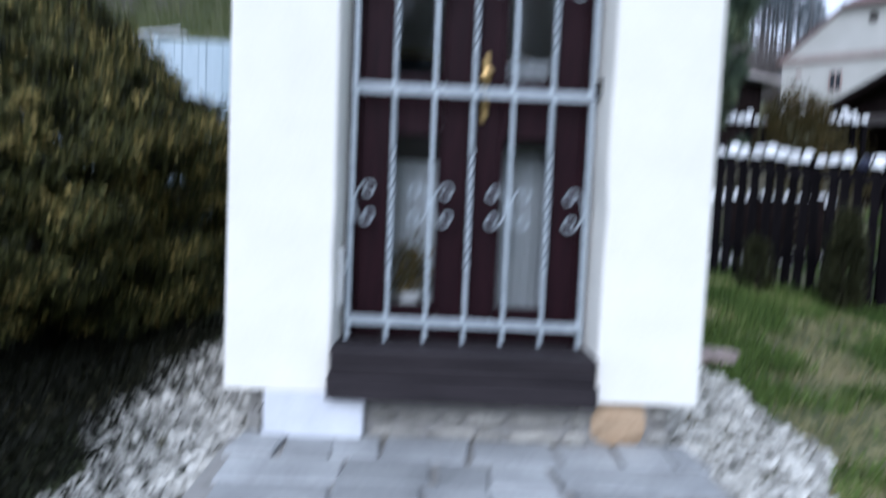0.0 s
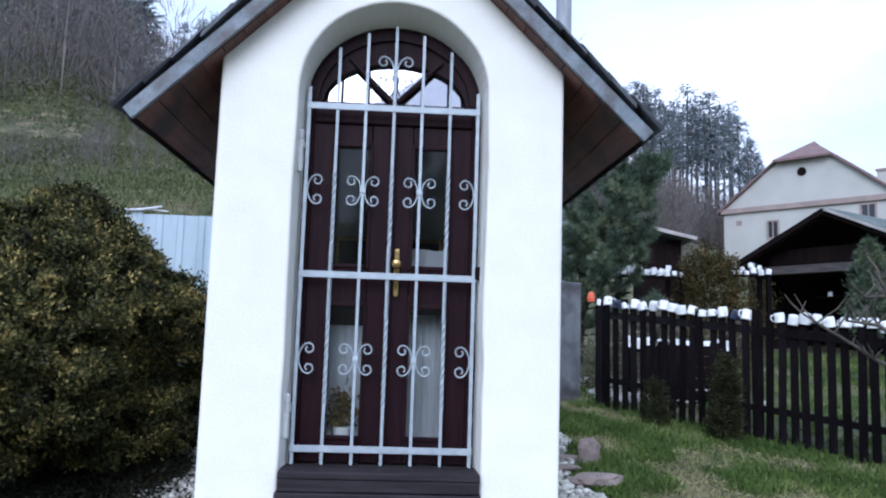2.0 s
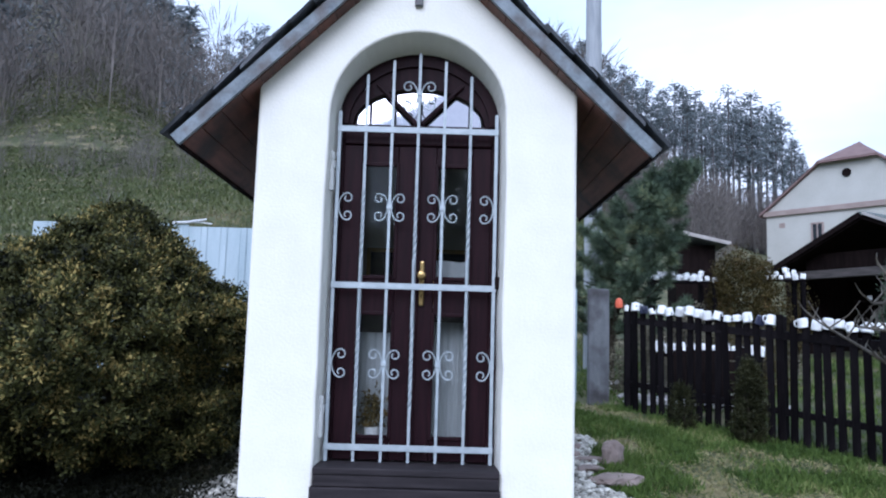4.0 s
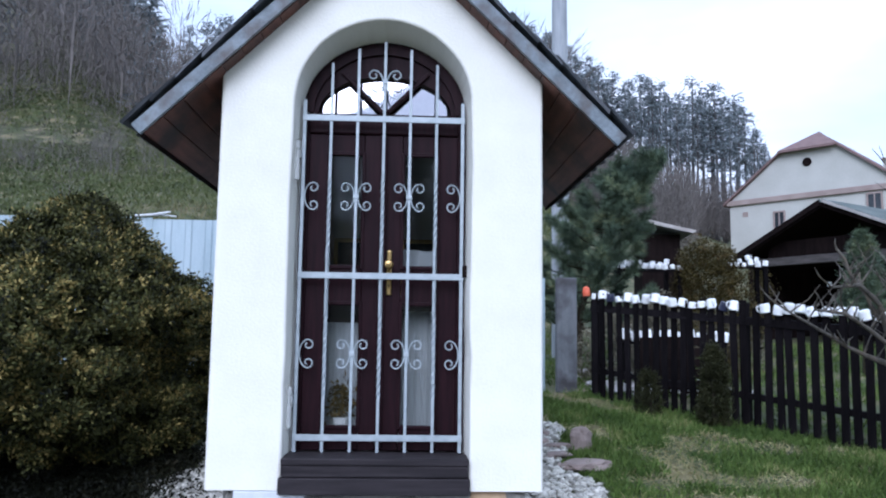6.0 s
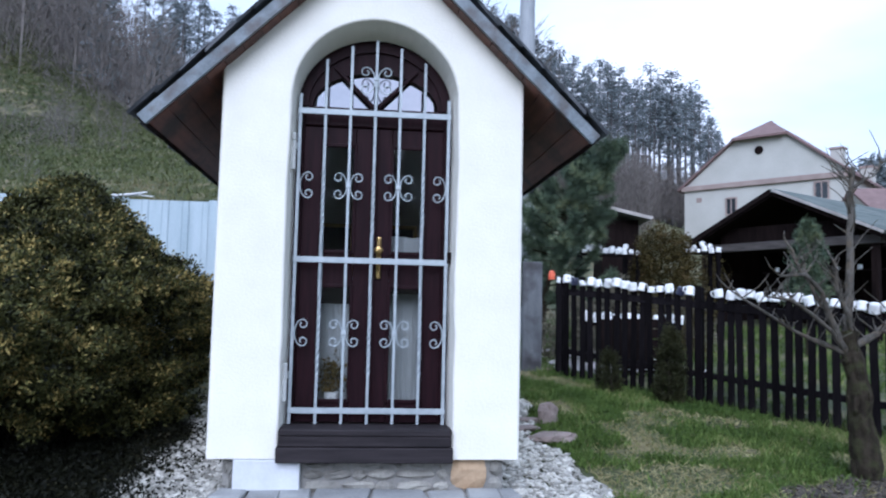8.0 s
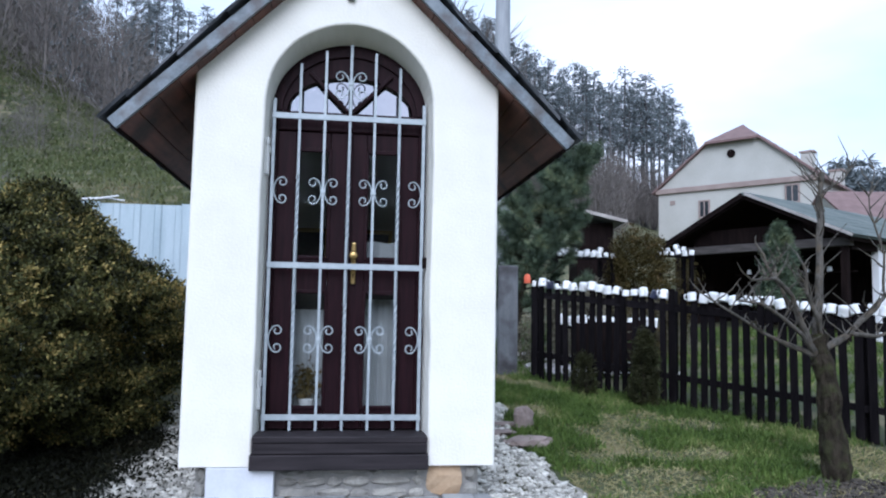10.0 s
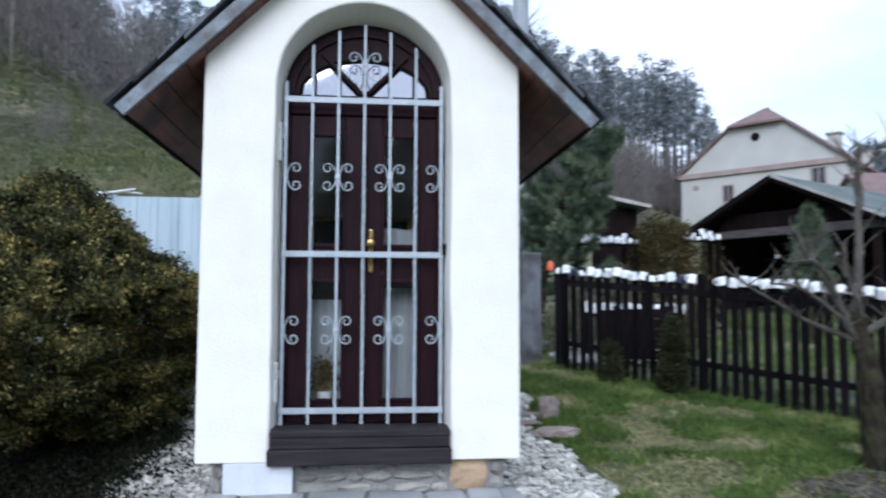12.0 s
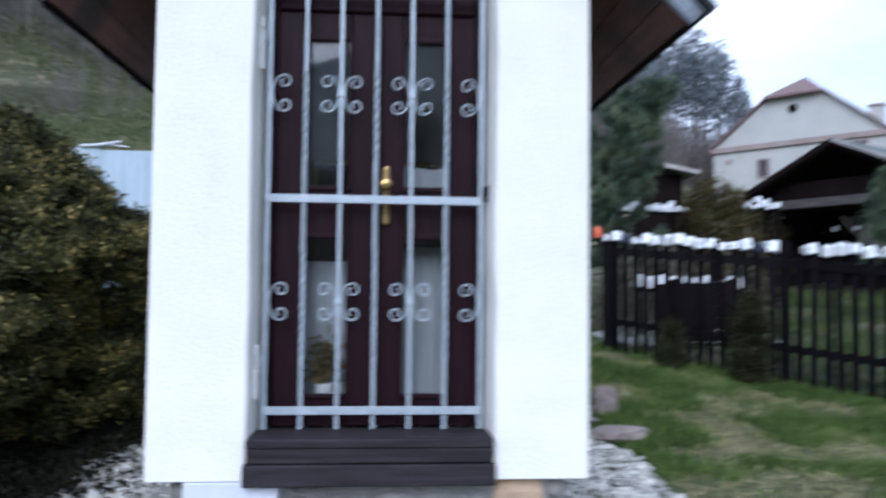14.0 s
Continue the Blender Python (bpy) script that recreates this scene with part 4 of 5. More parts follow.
def clump_bush(name, label, centre, radii, clumps, leaves, leaf, mat, seed, profile, rough=0.3):
    """A dense evergreen: tufts of leaves that face outwards from each tuft, set over an uneven shell, with dark gaps between."""
    g = np.random.default_rng(seed)
    cx, cy = centre
    thing = empty(name, label, "shrub", at=(cx, cy, level(cx, cy)))
    rx, ry, h = radii
    bm = bmesh.new()
    for k in range(6):
        a = k * 1.05 + seed
        tube(bm, [(0.04 * math.cos(a), 0.04 * math.sin(a), -0.05), (0.25 * rx * math.cos(a), 0.25 * ry * math.sin(a), h * 0.3), (0.45 * rx * math.cos(a), 0.45 * ry * math.sin(a), h * 0.62)], [0.045, 0.03, 0.008], 6)
    part("trunk", bm, BARK, thing)
    f = np.clip(g.random(clumps), 0.015, 1.0)
    a = g.uniform(0, math.tau, clumps)
    r = np.interp(f, [p[0] for p in profile], [p[1] for p in profile])
    unit = np.stack([np.cos(a), np.sin(a), f * 2], axis=1)
    r = r * np.array([1 + rough * (1.1 * noise.noise((p[0] * 1.7 + seed, p[1] * 1.7, p[2] * 1.7)) + 0.9 * noise.noise((p[0] * 4.2, p[1] * 4.2 + seed, p[2] * 4.2))) for p in unit])
    r *= np.where(g.random(clumps) < 0.30, g.uniform(0.55, 0.85, clumps), 1 - 0.10 * g.random(clumps))
    mid = np.stack([np.cos(a) * r * rx, np.sin(a) * r * ry, f * h], axis=1)
    out = np.stack([np.cos(a), np.sin(a), 0.25 + 1.1 * f], axis=1)
    out /= np.linalg.norm(out, axis=1, keepdims=True)
    size = g.uniform(0.030, 0.085, clumps)
    n = clumps * leaves
    d = rand_dirs(g, n).reshape(clumps, leaves, 3) + 0.55 * out[:, None, :] + np.array([0, 0, 0.45])
    d /= np.linalg.norm(d, axis=2, keepdims=True)
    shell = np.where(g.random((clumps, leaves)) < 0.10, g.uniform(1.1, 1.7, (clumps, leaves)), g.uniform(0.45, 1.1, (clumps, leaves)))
    c = (mid[:, None, :] + d * (size[:, None] * shell)[..., None] * np.array([1.15, 1.15, 0.85])).reshape(n, 3)
    along = out + np.array([0, 0, 0.5]) + 0.35 * g.normal(size=(clumps, 3))
    along /= np.linalg.norm(along, axis=1, keepdims=True)
    run = (g.uniform(0.02, 0.17, clumps)[:, None] * g.random((clumps, leaves)) ** 1.3)[..., None]
    c = c + (along[:, None, :] * run).reshape(n, 3)
    d = d.reshape(n, 3)
    axis = d * 0.55 + rand_dirs(g, n) * 0.75 + np.array([0, 0, 0.25])
    axis /= np.linalg.norm(axis, axis=1, keepdims=True)
    face = d + rand_dirs(g, n) * 0.55
    side = np.cross(face, axis)
    side /= np.linalg.norm(side, axis=1, keepdims=True) + 1e-9
    ln, wd = (leaf * g.uniform(0.6, 1.35, n))[:, None], leaf * 0.26
    c[:, 2] = np.maximum(c[:, 2], 0.01)
    quads_ob("crown", np.stack([c, c + axis * ln * 0.5 - side * wd, c + axis * ln, c + axis * ln * 0.5 + side * wd], axis=1), mat, thing)
    return thing


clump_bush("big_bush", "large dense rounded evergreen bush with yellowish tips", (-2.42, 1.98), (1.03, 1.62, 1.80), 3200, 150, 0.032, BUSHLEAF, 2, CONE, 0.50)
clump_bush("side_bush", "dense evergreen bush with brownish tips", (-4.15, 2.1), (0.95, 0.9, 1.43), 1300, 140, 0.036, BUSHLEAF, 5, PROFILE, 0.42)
YELLOWLEAF = leaf_mat("yellow_green_leaf", (0.06, 0.075, 0.01), (0.17, 0.19, 0.03))
shrub("small_shrub", "low yellow-green shrub at the foot of the bush", (-3.10, 0.95), (0.2, 0.18, 0.6), 60, 0.035, YELLOWLEAF, 9)
TALL = ((0, 0.7), (0.15, 1.0), (0.5, 0.95), (0.8, 0.6), (1.0, 0.08))
DARKCONIFER = leaf_mat("dark_conifer_needles", (0.012, 0.014, 0.007), (0.042, 0.044, 0.018), (0.07, 0.06, 0.03))
shrub("dwarf_conifer", "small dark upright conifer in front of the fence", (2.95, 2.77), (0.105, 0.10, 0.68), 420, 0.022, DARKCONIFER, 4, 34, TALL)
shrub("dwarf_conifer", "very small conifer seedling in front of the fence", (2.50, 3.28), (0.09, 0.09, 0.38), 130, 0.022, DARKCONIFER, 6, 34, TALL)
BROWNBUSH = leaf_mat("rusty_shrub_leaf", (0.020, 0.018, 0.006), (0.075, 0.060, 0.020), (0.16, 0.095, 0.04))
WILD = ((0, 0.5), (0.3, 0.85), (0.65, 1.0), (0.9, 0.8), (1.0, 0.4))
shrub("rusty_shrub", "rusty brown-green shrub in the garden behind the fence", (5.02, 8.0), (0.44, 0.4, 1.75), 900, 0.045, BROWNBUSH, 8, 30, WILD, 0.35, 1.6)
shrub("rusty_shrub", "pale budding shrub in the garden behind the fence", (5.9, 8.6), (0.4, 0.35, 1.4), 180, 0.04, BROWNBUSH, 12, 24, WILD, 0.4, 2.0)
shrub("rusty_shrub", "low rusty shrub beside the fence", (4.2, 5.6), (0.5, 0.35, 1.0), 110, 0.04, BROWNBUSH, 14, 24, WILD, 0.4, 2.0)


def needle_tree(name, label, at, height, spread, tiers, per, seed, mat, droop=-0.1, first=0.1, needle=0.10, lean=(0, 0), wide=0.02):
    """A conifer: tapered trunk, limbs in uneven tiers, each limb set with tufts of needles."""
    g = np.random.default_rng(seed)
    thing = empty(name, label, "tree", at=(at[0], at[1], level(at[0], at[1]) - 0.05))
    bm = bmesh.new()
    top = Vector((lean[0], lean[1], height))
    tube(bm, [(0, 0, 0), top * 0.5 + Vector((0.03, 0, 0)), top], [height * 0.022 + 0.02, height * 0.014 + 0.01, 0.008], 7)
    pts, axes = [], []
    for k in range(tiers):
        f = first + (1 - first) * (k + g.random()) / tiers
        reach = spread * (1 - f) ** 0.7 * g.uniform(0.65, 1.15) + 0.05 * spread
        a = k * 2.4 + g.uniform(-0.5, 0.5)
        root = top * f
        tip = root + Vector((math.cos(a) * reach, math.sin(a) * reach, reach * (droop + g.uniform(-0.15, 0.25))))
        mid = (root + tip) * 0.5 + Vector((0, 0, 0.06 * reach))
        tube(bm, [root, mid, tip], [0.012 + 0.01 * reach, 0.009, 0.004], 5)
        for j in range(per):
            s = 0.25 + 0.75 * g.random()
            p = np.array(root.lerp(tip, s)) + g.normal(size=3) * 0.09 * reach
            out = np.array(tip - root)
            pts.append(p)
            axes.append(out / (np.linalg.norm(out) + 1e-6) + g.normal(size=3) * 0.6 + np.array([0, 0, 0.2]))
    part("trunk", bm, BARK, thing)
    pts, axes = np.array(pts), np.array(axes)
    axes /= np.linalg.norm(axes, axis=1, keepdims=True)
    rep = 7
    c = np.repeat(pts, rep, axis=0) + g.normal(size=(len(pts) * rep, 3)) * needle * 0.4
    ax = np.repeat(axes, rep, axis=0) + g.normal(size=(len(pts) * rep, 3)) * 0.5
    ax /= np.linalg.norm(ax, axis=1, keepdims=True)
    quads_ob("crown", leaf_quads(g, c, ax, needle * g.uniform(0.7, 1.4, len(c)), wide), mat, thing)
    return thing


PALEBUSH = leaf_mat("pale_bud_leaf", (0.06, 0.055, 0.035), (0.20, 0.185, 0.13), (0.38, 0.36, 0.30))
PINEGREEN = leaf_mat("garden_pine_needles", (0.028, 0.048, 0.040), (0.120, 0.160, 0.095), (0.30, 0.31, 0.15), patch=1.9, patch_scale=2.6, each=0.5)


def garden_pine():
    """A young pine: a leaning trunk, upswept limbs with side twigs, each twig a brush of long needles."""
    g = np.random.default_rng(21)
    ox, oy = 2.50, 6.5
    thing = empty("garden_pine", "feathery green garden pine with upswept limbs behind the fence", "tree", at=(ox, oy, level(ox, oy) - 0.05))
    bm = bmesh.new()
    trunk = [Vector((0, 0, 0)), Vector((0.08, 0, 0.9)), Vector((0.30, 0, 1.7)), Vector((0.62, 0, 2.45)), Vector((1.02, 0, 3.0))]
    tube(bm, trunk, [0.07, 0.055, 0.04, 0.026, 0.010], 7)
    part("trunk", bm, BARK, thing)
    cs, ax = [], []

    def brush(p, q, n):
        d = q - p
        u = d / (np.linalg.norm(d) + 1e-6)
        t = g.random((n, 1)) ** 0.8
        cs.append(p + d * t + g.normal(size=(n, 3)) * 0.006)
        a = u * 0.75 + rand_dirs(g, n) * 0.75
        ax.append(a / np.linalg.norm(a, axis=1, keepdims=True))

    bm = bmesh.new()
    limbs = 64
    for k in range(limbs):
        f = 0.16 + 0.82 * (k + g.random()) / limbs
        i = min(int(f * 4), 3)
        root = trunk[i].lerp(trunk[i + 1], f * 4 - i)
        reach = float(np.interp(f, (0.15, 0.35, 0.6, 0.8, 1.0), (0.85, 0.95, 0.70, 0.36, 0.18))) * g.uniform(0.7, 1.15)
        a = k * 2.4 + g.uniform(-0.5, 0.5)
        out = Vector((math.cos(a), math.sin(a), 0)) * reach
        path = [root, root + out * 0.55 + Vector((0, 0, reach * 0.08)), root + out + Vector((0, 0, reach * g.uniform(0.22, 0.55)))]
        tube(bm, path, [0.016, 0.010, 0.004], 5)
        brush(np.array(path[1].lerp(path[2], 0.3)), np.array(path[2]), 170)
        for j in range(11):
            t = g.uniform(0.25, 1.0)
            p = path[0].lerp(path[1], t / 0.55) if t < 0.55 else path[1].lerp(path[2], (t - 0.55) / 0.45)
            w = out.normalized() * 0.6 + Vector((g.normal() * 0.6, g.normal() * 0.6, 0.45 + 0.3 * g.random()))
            q = p + w.normalized() * g.uniform(0.10, 0.24)
            tube(bm, [p, q], [0.006, 0.003], 4)
            brush(np.array(p), np.array(q), 95)
    tagged(part("branchwork", bm, BARK, thing), kind="stuff")
    c, x = np.concatenate(cs), np.concatenate(ax)
    quads_ob("crown", leaf_quads(g, c, x, g.uniform(0.08, 0.15, len(c)), 0.0075, 0.25), PINEGREEN, thing)


garden_pine()
for k, (x, y, r, h) in enumerate(((2.7, 5.5, 0.4, 0.75), (3.4, 5.9, 0.45, 0.85), (4.6, 6.6, 0.5, 0.8), (3.9, 7.2, 0.5, 0.95))):
    shrub("garden_shrub", "pale low budding shrub in the garden behind the fence", (x, y), (r, r, h), 150, 0.036, PALEBUSH, 60 + k, 34, PROFILE, 0.4, 1.4)
needle_tree("pine_shrub", "bluish green young pine in the neighbour's garden", (6.5, 6.2), 2.0, 0.48, 34, 60, 25, PINEGREEN, 0.25, 0.35, 0.09, (0, 0), 0.010)


LIMBBARK = surf("grey_limb_bark", (0.030, 0.027, 0.023), (0.150, 0.140, 0.122), 26, 120, 0.95, 0.8, stretch=(1, 1, 0.5), spec=0.1, dist=0.01, dirt=(0.115, 0.095, 0.07), dirt_scale=14.0)


def bare_tree():
    """The pruned fruit tree beside the lawn."""
    y = 0.85
    tree = empty("fruit_tree", "bare pruned fruit tree with lichen-grey bark", "tree", at=(3.385, y - 0.37, level(3.33, y - 0.37)))
    tree.scale = (0.94, 0.94, 0.94)
    base = level(3.6, y)
    g = random.Random(5)

    def limb(name, pts, radii):
        bm = bmesh.new()
        path = []
        for (x0, z0, d0), (x1, z1, d1) in zip(pts, pts[1:]):
            for s in (0, 0.34, 0.67):
                path.append((x0 + (x1 - x0) * s - 3.6 + g.uniform(-1, 1) * 0.012, d0 + (d1 - d0) * s + g.uniform(-1, 1) * 0.012, z0 + (z1 - z0) * s - base))
        path.append((pts[-1][0] - 3.6, pts[-1][2], pts[-1][1] - base))
        rr = [radii[0] + (radii[1] - radii[0]) * i / (len(path) - 1) for i in range(len(path))]
        rr = [r * g.uniform(0.82, 1.22) for r in rr]
        tube(bm, path, rr, 9)
        bmesh.ops.subdivide_edges(bm, edges=list(bm.edges), cuts=2, use_grid_fill=True)
        for v in bm.verts:
            c = v.co
            k = noise.noise((c.x * 26, c.y * 26, c.z * 11)) + 0.7 * noise.noise((c.x * 60, c.y * 60, c.z * 34))
            v.co = c + Vector((c.x - path[0][0], c.y - path[0][1], 0)).normalized() * k * 0.16 * radii[0]
        for p, r in list(zip(path, rr))[2:] * 3:
            if g.random() < (0.15 if name == "trunk" else 0.75):
                a = g.uniform(0, 6.28)
                ln = g.uniform(0.05, 0.20) if g.random() < 0.6 else g.uniform(0.2, 0.42)
                q = Vector(p) + Vector((math.cos(a) * ln * 0.55, math.sin(a) * ln * 0.5, ln * g.uniform(0.35, 1)))
                bend = Vector(p).lerp(q, 0.5) + Vector((g.uniform(-1, 1), g.uniform(-1, 1), 0)) * 0.12 * ln
                tube(bm, [p, bend, q], [min(r, 0.007), 0.0045, 0.002], 5)
        part(name, bm, BARK if name == "trunk" else LIMBBARK, tree)

    limb("trunk", [(3.60, base - 0.08, 0), (3.55, 0.53, 0), (3.49, 0.92, 0), (3.47, 1.12, 0.01)], (0.092, 0.068))
    limb("stem", [(3.47, 0.95, 0), (3.48, 1.2, 0.02), (3.53, 1.7, 0.05), (3.57, 2.12, 0.08), (3.60, 2.36, 0.1)], (0.042, 0.017))
    limb("branch", [(3.45, 0.95, 0), (3.32, 1.12, -0.06), (3.18, 1.40, -0.12), (3.02, 1.52, -0.2), (2.80, 1.50, -0.26)], (0.029, 0.008))
    limb("branch", [(3.42, 0.98, 0), (3.20, 1.08, 0.1), (2.98, 1.22, 0.16), (2.66, 1.42, 0.2)], (0.020, 0.006))
    limb("branch", [(3.36, 1.06, -0.05), (3.12, 1.24, -0.12), (2.92, 1.34, -0.18), (2.72, 1.36, -0.2)], (0.017, 0.006))
    limb("branch", [(3.24, 1.30, -0.06), (3.12, 1.55, 0.0), (3.02, 1.78, 0.05)], (0.017, 0.008))
    limb("branch", [(3.50, 1.06, 0.02), (3.40, 1.24, -0.1), (3.30, 1.42, -0.14), (3.26, 1.62, -0.16)], (0.022, 0.010))
    limb("branch", [(3.47, 0.98, 0), (3.72, 1.12, 0.05), (3.96, 1.30, 0.1), (4.12, 1.42, 0.15), (4.36, 1.60, 0.2)], (0.031, 0.010))
    limb("branch", [(3.72, 1.14, 0.05), (3.86, 1.12, -0.1), (4.08, 1.22, -0.2), (4.3, 1.42, -0.2)], (0.018, 0.007))
    limb("branch", [(3.58, 2.20, 0.06), (3.76, 2.30, 0.1), (3.95, 2.46, 0.2)], (0.008, 0.003))
    limb("branch", [(3.58, 2.05, 0.06), (3.50, 2.22, 0.0), (3.42, 2.30, 0.0)], (0.009, 0.004))
    limb("branch", [(4.12, 1.42, 0.15), (4.10, 1.75, 0.1), (4.02, 2.1, 0.15), (4.08, 2.4, 0.15)], (0.011, 0.003))

bare_tree()

# ---- woods on the hillside ----
def far_pine(seed):
    """One tall pine: bare trunk below, loose layered crown above; unit height 1."""
    g = np.random.default_rng(seed)
    bm = bmesh.new()
    tube(bm, [(0, 0, -0.05), (0.008, 0, 0.5), (0, 0, 1.0)], [0.011, 0.008, 0.002], 6)
    cs, ax = [], []
    n = 38
    first = g.uniform(0.38, 0.62)
    for k in range(n):
        f = first + (1 - first) * (k + g.random()) / n
        reach = (0.175 * (1 - f) ** 0.6 + 0.012) * g.uniform(0.45, 1.2)
        a = g.uniform(0, 6.28)
        tip = np.array([math.cos(a) * reach, math.sin(a) * reach, f + reach * g.uniform(-0.35, 0.1)])
        root = np.array([0, 0, f])
        tube(bm, [root, tip], [0.003, 0.001], 3)
        m = 16
        s = g.uniform(0.25, 1.0, m)[:, None]
        cs.append(root + (tip - root) * s + g.normal(size=(m, 3)) * np.array([0.014, 0.014, 0.009]))
        ax.append((tip - root) / reach * 0.7 + g.normal(size=(m, 3)) * 0.5)
    cs, ax = np.concatenate(cs), np.concatenate(ax)
    ax /= np.linalg.norm(ax, axis=1, keepdims=True)
    quads = leaf_quads(g, cs, ax, 0.030 * g.uniform(0.6, 1.3, len(cs)), 0.0075)
    return bm, quads


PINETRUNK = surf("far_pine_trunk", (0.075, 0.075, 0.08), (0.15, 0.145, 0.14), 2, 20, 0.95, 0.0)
variants = []
for k in range(5):
    bm, quads = far_pine(40 + k)
    tree = empty("pine_tree", "tall pine on the wooded hilltop, needles paled for haze", "tree", "pines on the ridge")
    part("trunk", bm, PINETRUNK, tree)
    quads_ob("crown", quads, PINE_HAZED, tree)
    variants.append(tree)
ridge = random.Random(17)
spots = []
for k in range(66):
    az = 9.0 + 18.0 * (k + ridge.random()) / 66
    dist = ridge.uniform(62, 88)
    el = float(np.interp(az, (9, 13.2, 18, 22.7, 25.5, 27), (22.3, 20.6, 18.7, 17.3, 15.2, 12.2))) + ridge.uniform(-2.6, 0.5)
    spots.append((az, dist, el))
for k in range(24):
    spots.append((-17.5 + 9 * ridge.random(), ridge.uniform(80, 100), ridge.uniform(17.5, 22.5)))
for i, (az, dist, el) in enumerate(spots):
    x, y = dist * math.sin(radians(az)), dist * math.cos(radians(az)) - 4.39
    z = level(x, y) - 0.3
    h = max(1.05 + dist * math.tan(radians(el)) - z, 7.0)
    m = pose(x, y, z, 0, 0, ridge.uniform(0, 360))
    src = variants[i % 5]
    ob = src if i < 5 else copy_thing(src, m)
    ob.matrix_basis = m
    ob.scale = (h * 1.05, h * 1.05, h)


def woodland(name, label, spots, mat, seed, twigs, conifer=False):
    """Many far trees in one mesh: trunks and limbs as thin upright blades, and fine twigs."""
    g = np.random.default_rng(seed)
    out = []
    for x, y, h in spots:
        z = level(x, y) - 0.2
        base = np.array([x, y, z])
        k = twigs
        f = g.uniform(0.12, 1.0, k)
        reach = h * (0.30 if not conifer else 0.20) * (1.0 - (f - 0.45) ** 2 * 1.6 if not conifer else (1.05 - f)) * g.uniform(0.2, 1.0, k)
        a = g.uniform(0, math.tau, k)
        c = base + np.stack([np.cos(a) * reach * 0.8, np.sin(a) * reach * 0.8, f * h * 0.95], axis=1)
        ax = np.stack([np.cos(a) * 0.6, np.sin(a) * 0.6, np.full(k, 0.9 if not conifer else -0.1)], axis=1) + g.normal(size=(k, 3)) * 0.35
        ax /= np.linalg.norm(ax, axis=1, keepdims=True)
        ln = h * (0.13 if not conifer else 0.10) * g.uniform(0.5, 1.3, k)
        out.append(leaf_quads(g, c, ax, ln, (0.0055 if not conifer else 0.02) * h, 0.1))
        for q in range(3):
            n = 1
            off = g.normal(size=3) * 0.05 * h * (q > 0)
            off[2] = 0
            out.append(leaf_quads(g, (base + off * 0.2)[None], np.array([[off[0] / h * 2, off[1] / h * 2, 1.0]]), h * g.uniform(0.7, 0.95), 0.013 * h * (1 - 0.25 * q), 0.0))
    return tagged(quads_ob(name, np.concatenate(out), mat), label, "woods", kind="stuff")


wd = random.Random(23)


def under_crest(spots):
    """Keep the tree tops below the falling crest of the wooded hill."""
    out = []
    for x, y, h in spots:
        az, dist = math.degrees(math.atan2(x, y + 4.39)), math.hypot(x, y + 4.39)
        top = float(np.interp(az, (-22, -18.5, -16.3, -14.2, -12, 5, 9), (45, 27.0, 21.5, 18.2, 16.5, 17.5, 45)))
        room = (1.05 + dist * math.tan(radians(top)) - level(x, y)) * 0.9
        if y < 0 or room > 1.8:
            out.append((x, y, h if y < 0 else min(h, room)))
    return out


spots = []
for k in range(620):
    az = wd.uniform(-40, 13)
    dist = float(np.interp(az, (-22, -14), (60, 47))) + 95 * wd.random() ** 1.5
    spots.append((dist * math.sin(radians(az)), dist * math.cos(radians(az)) - 4.39, wd.uniform(6.0, 11.0)))
for k in range(420):
    az = wd.uniform(8, 27)
    dist = wd.uniform(42 if az < 21 else 62, 74)
    spots.append((dist * math.sin(radians(az)), dist * math.cos(radians(az)) - 4.39, wd.uniform(3.0, 5.6)))
woodland("bare_woods", "grey-brown leafless trees covering the hillside", under_crest(spots), TWIGS, 3, 250)
spots = []
for k in range(120):
    az = wd.uniform(-40, 10)
    dist = wd.uniform(70, 130)
    spots.append((dist * math.sin(radians(az)), dist * math.cos(radians(az)) - 4.39, wd.uniform(8, 14)))
for k in range(120):
    az = wd.uniform(33, 50)
    dist = wd.uniform(75, 95)
    spots.append((dist * math.sin(radians(az)), dist * math.cos(radians(az)) - 4.39, wd.uniform(7, 9.5)))
# Unseen trees behind the camera, added to darken what the door panes reflect.
for k in range(90):
    az = wd.uniform(110, 250)
    dist = wd.uniform(45, 75)
    spots.append((dist * math.sin(radians(az)), dist * math.cos(radians(az)) - 4.39, wd.uniform(7, 12)))
woodland("evergreen_woods", "haze-paled evergreens among the leafless trees, and unseen ones behind", under_crest(spots), PINE_HAZED, 4, 420, True)
spots = [(-11.5 + wd.uniform(-0.5, 0.5), 22, 2.6), (-7.4, 33, 3.2), (-6.4, 34, 3.5), (-5.5, 33, 2.8), (-16, 36, 3.5), (-13, 40, 4.0)]
for k in range(46):
    az, dist = wd.uniform(-36, -9), wd.uniform(37, 50)
    spots.append((dist * math.sin(radians(az)), dist * math.cos(radians(az)) - 4.39, wd.uniform(1.6, 3.6)))
woodland("meadow_scrub", "bare scrub standing on the grassy slope", spots, TWIGS, 6, 260)

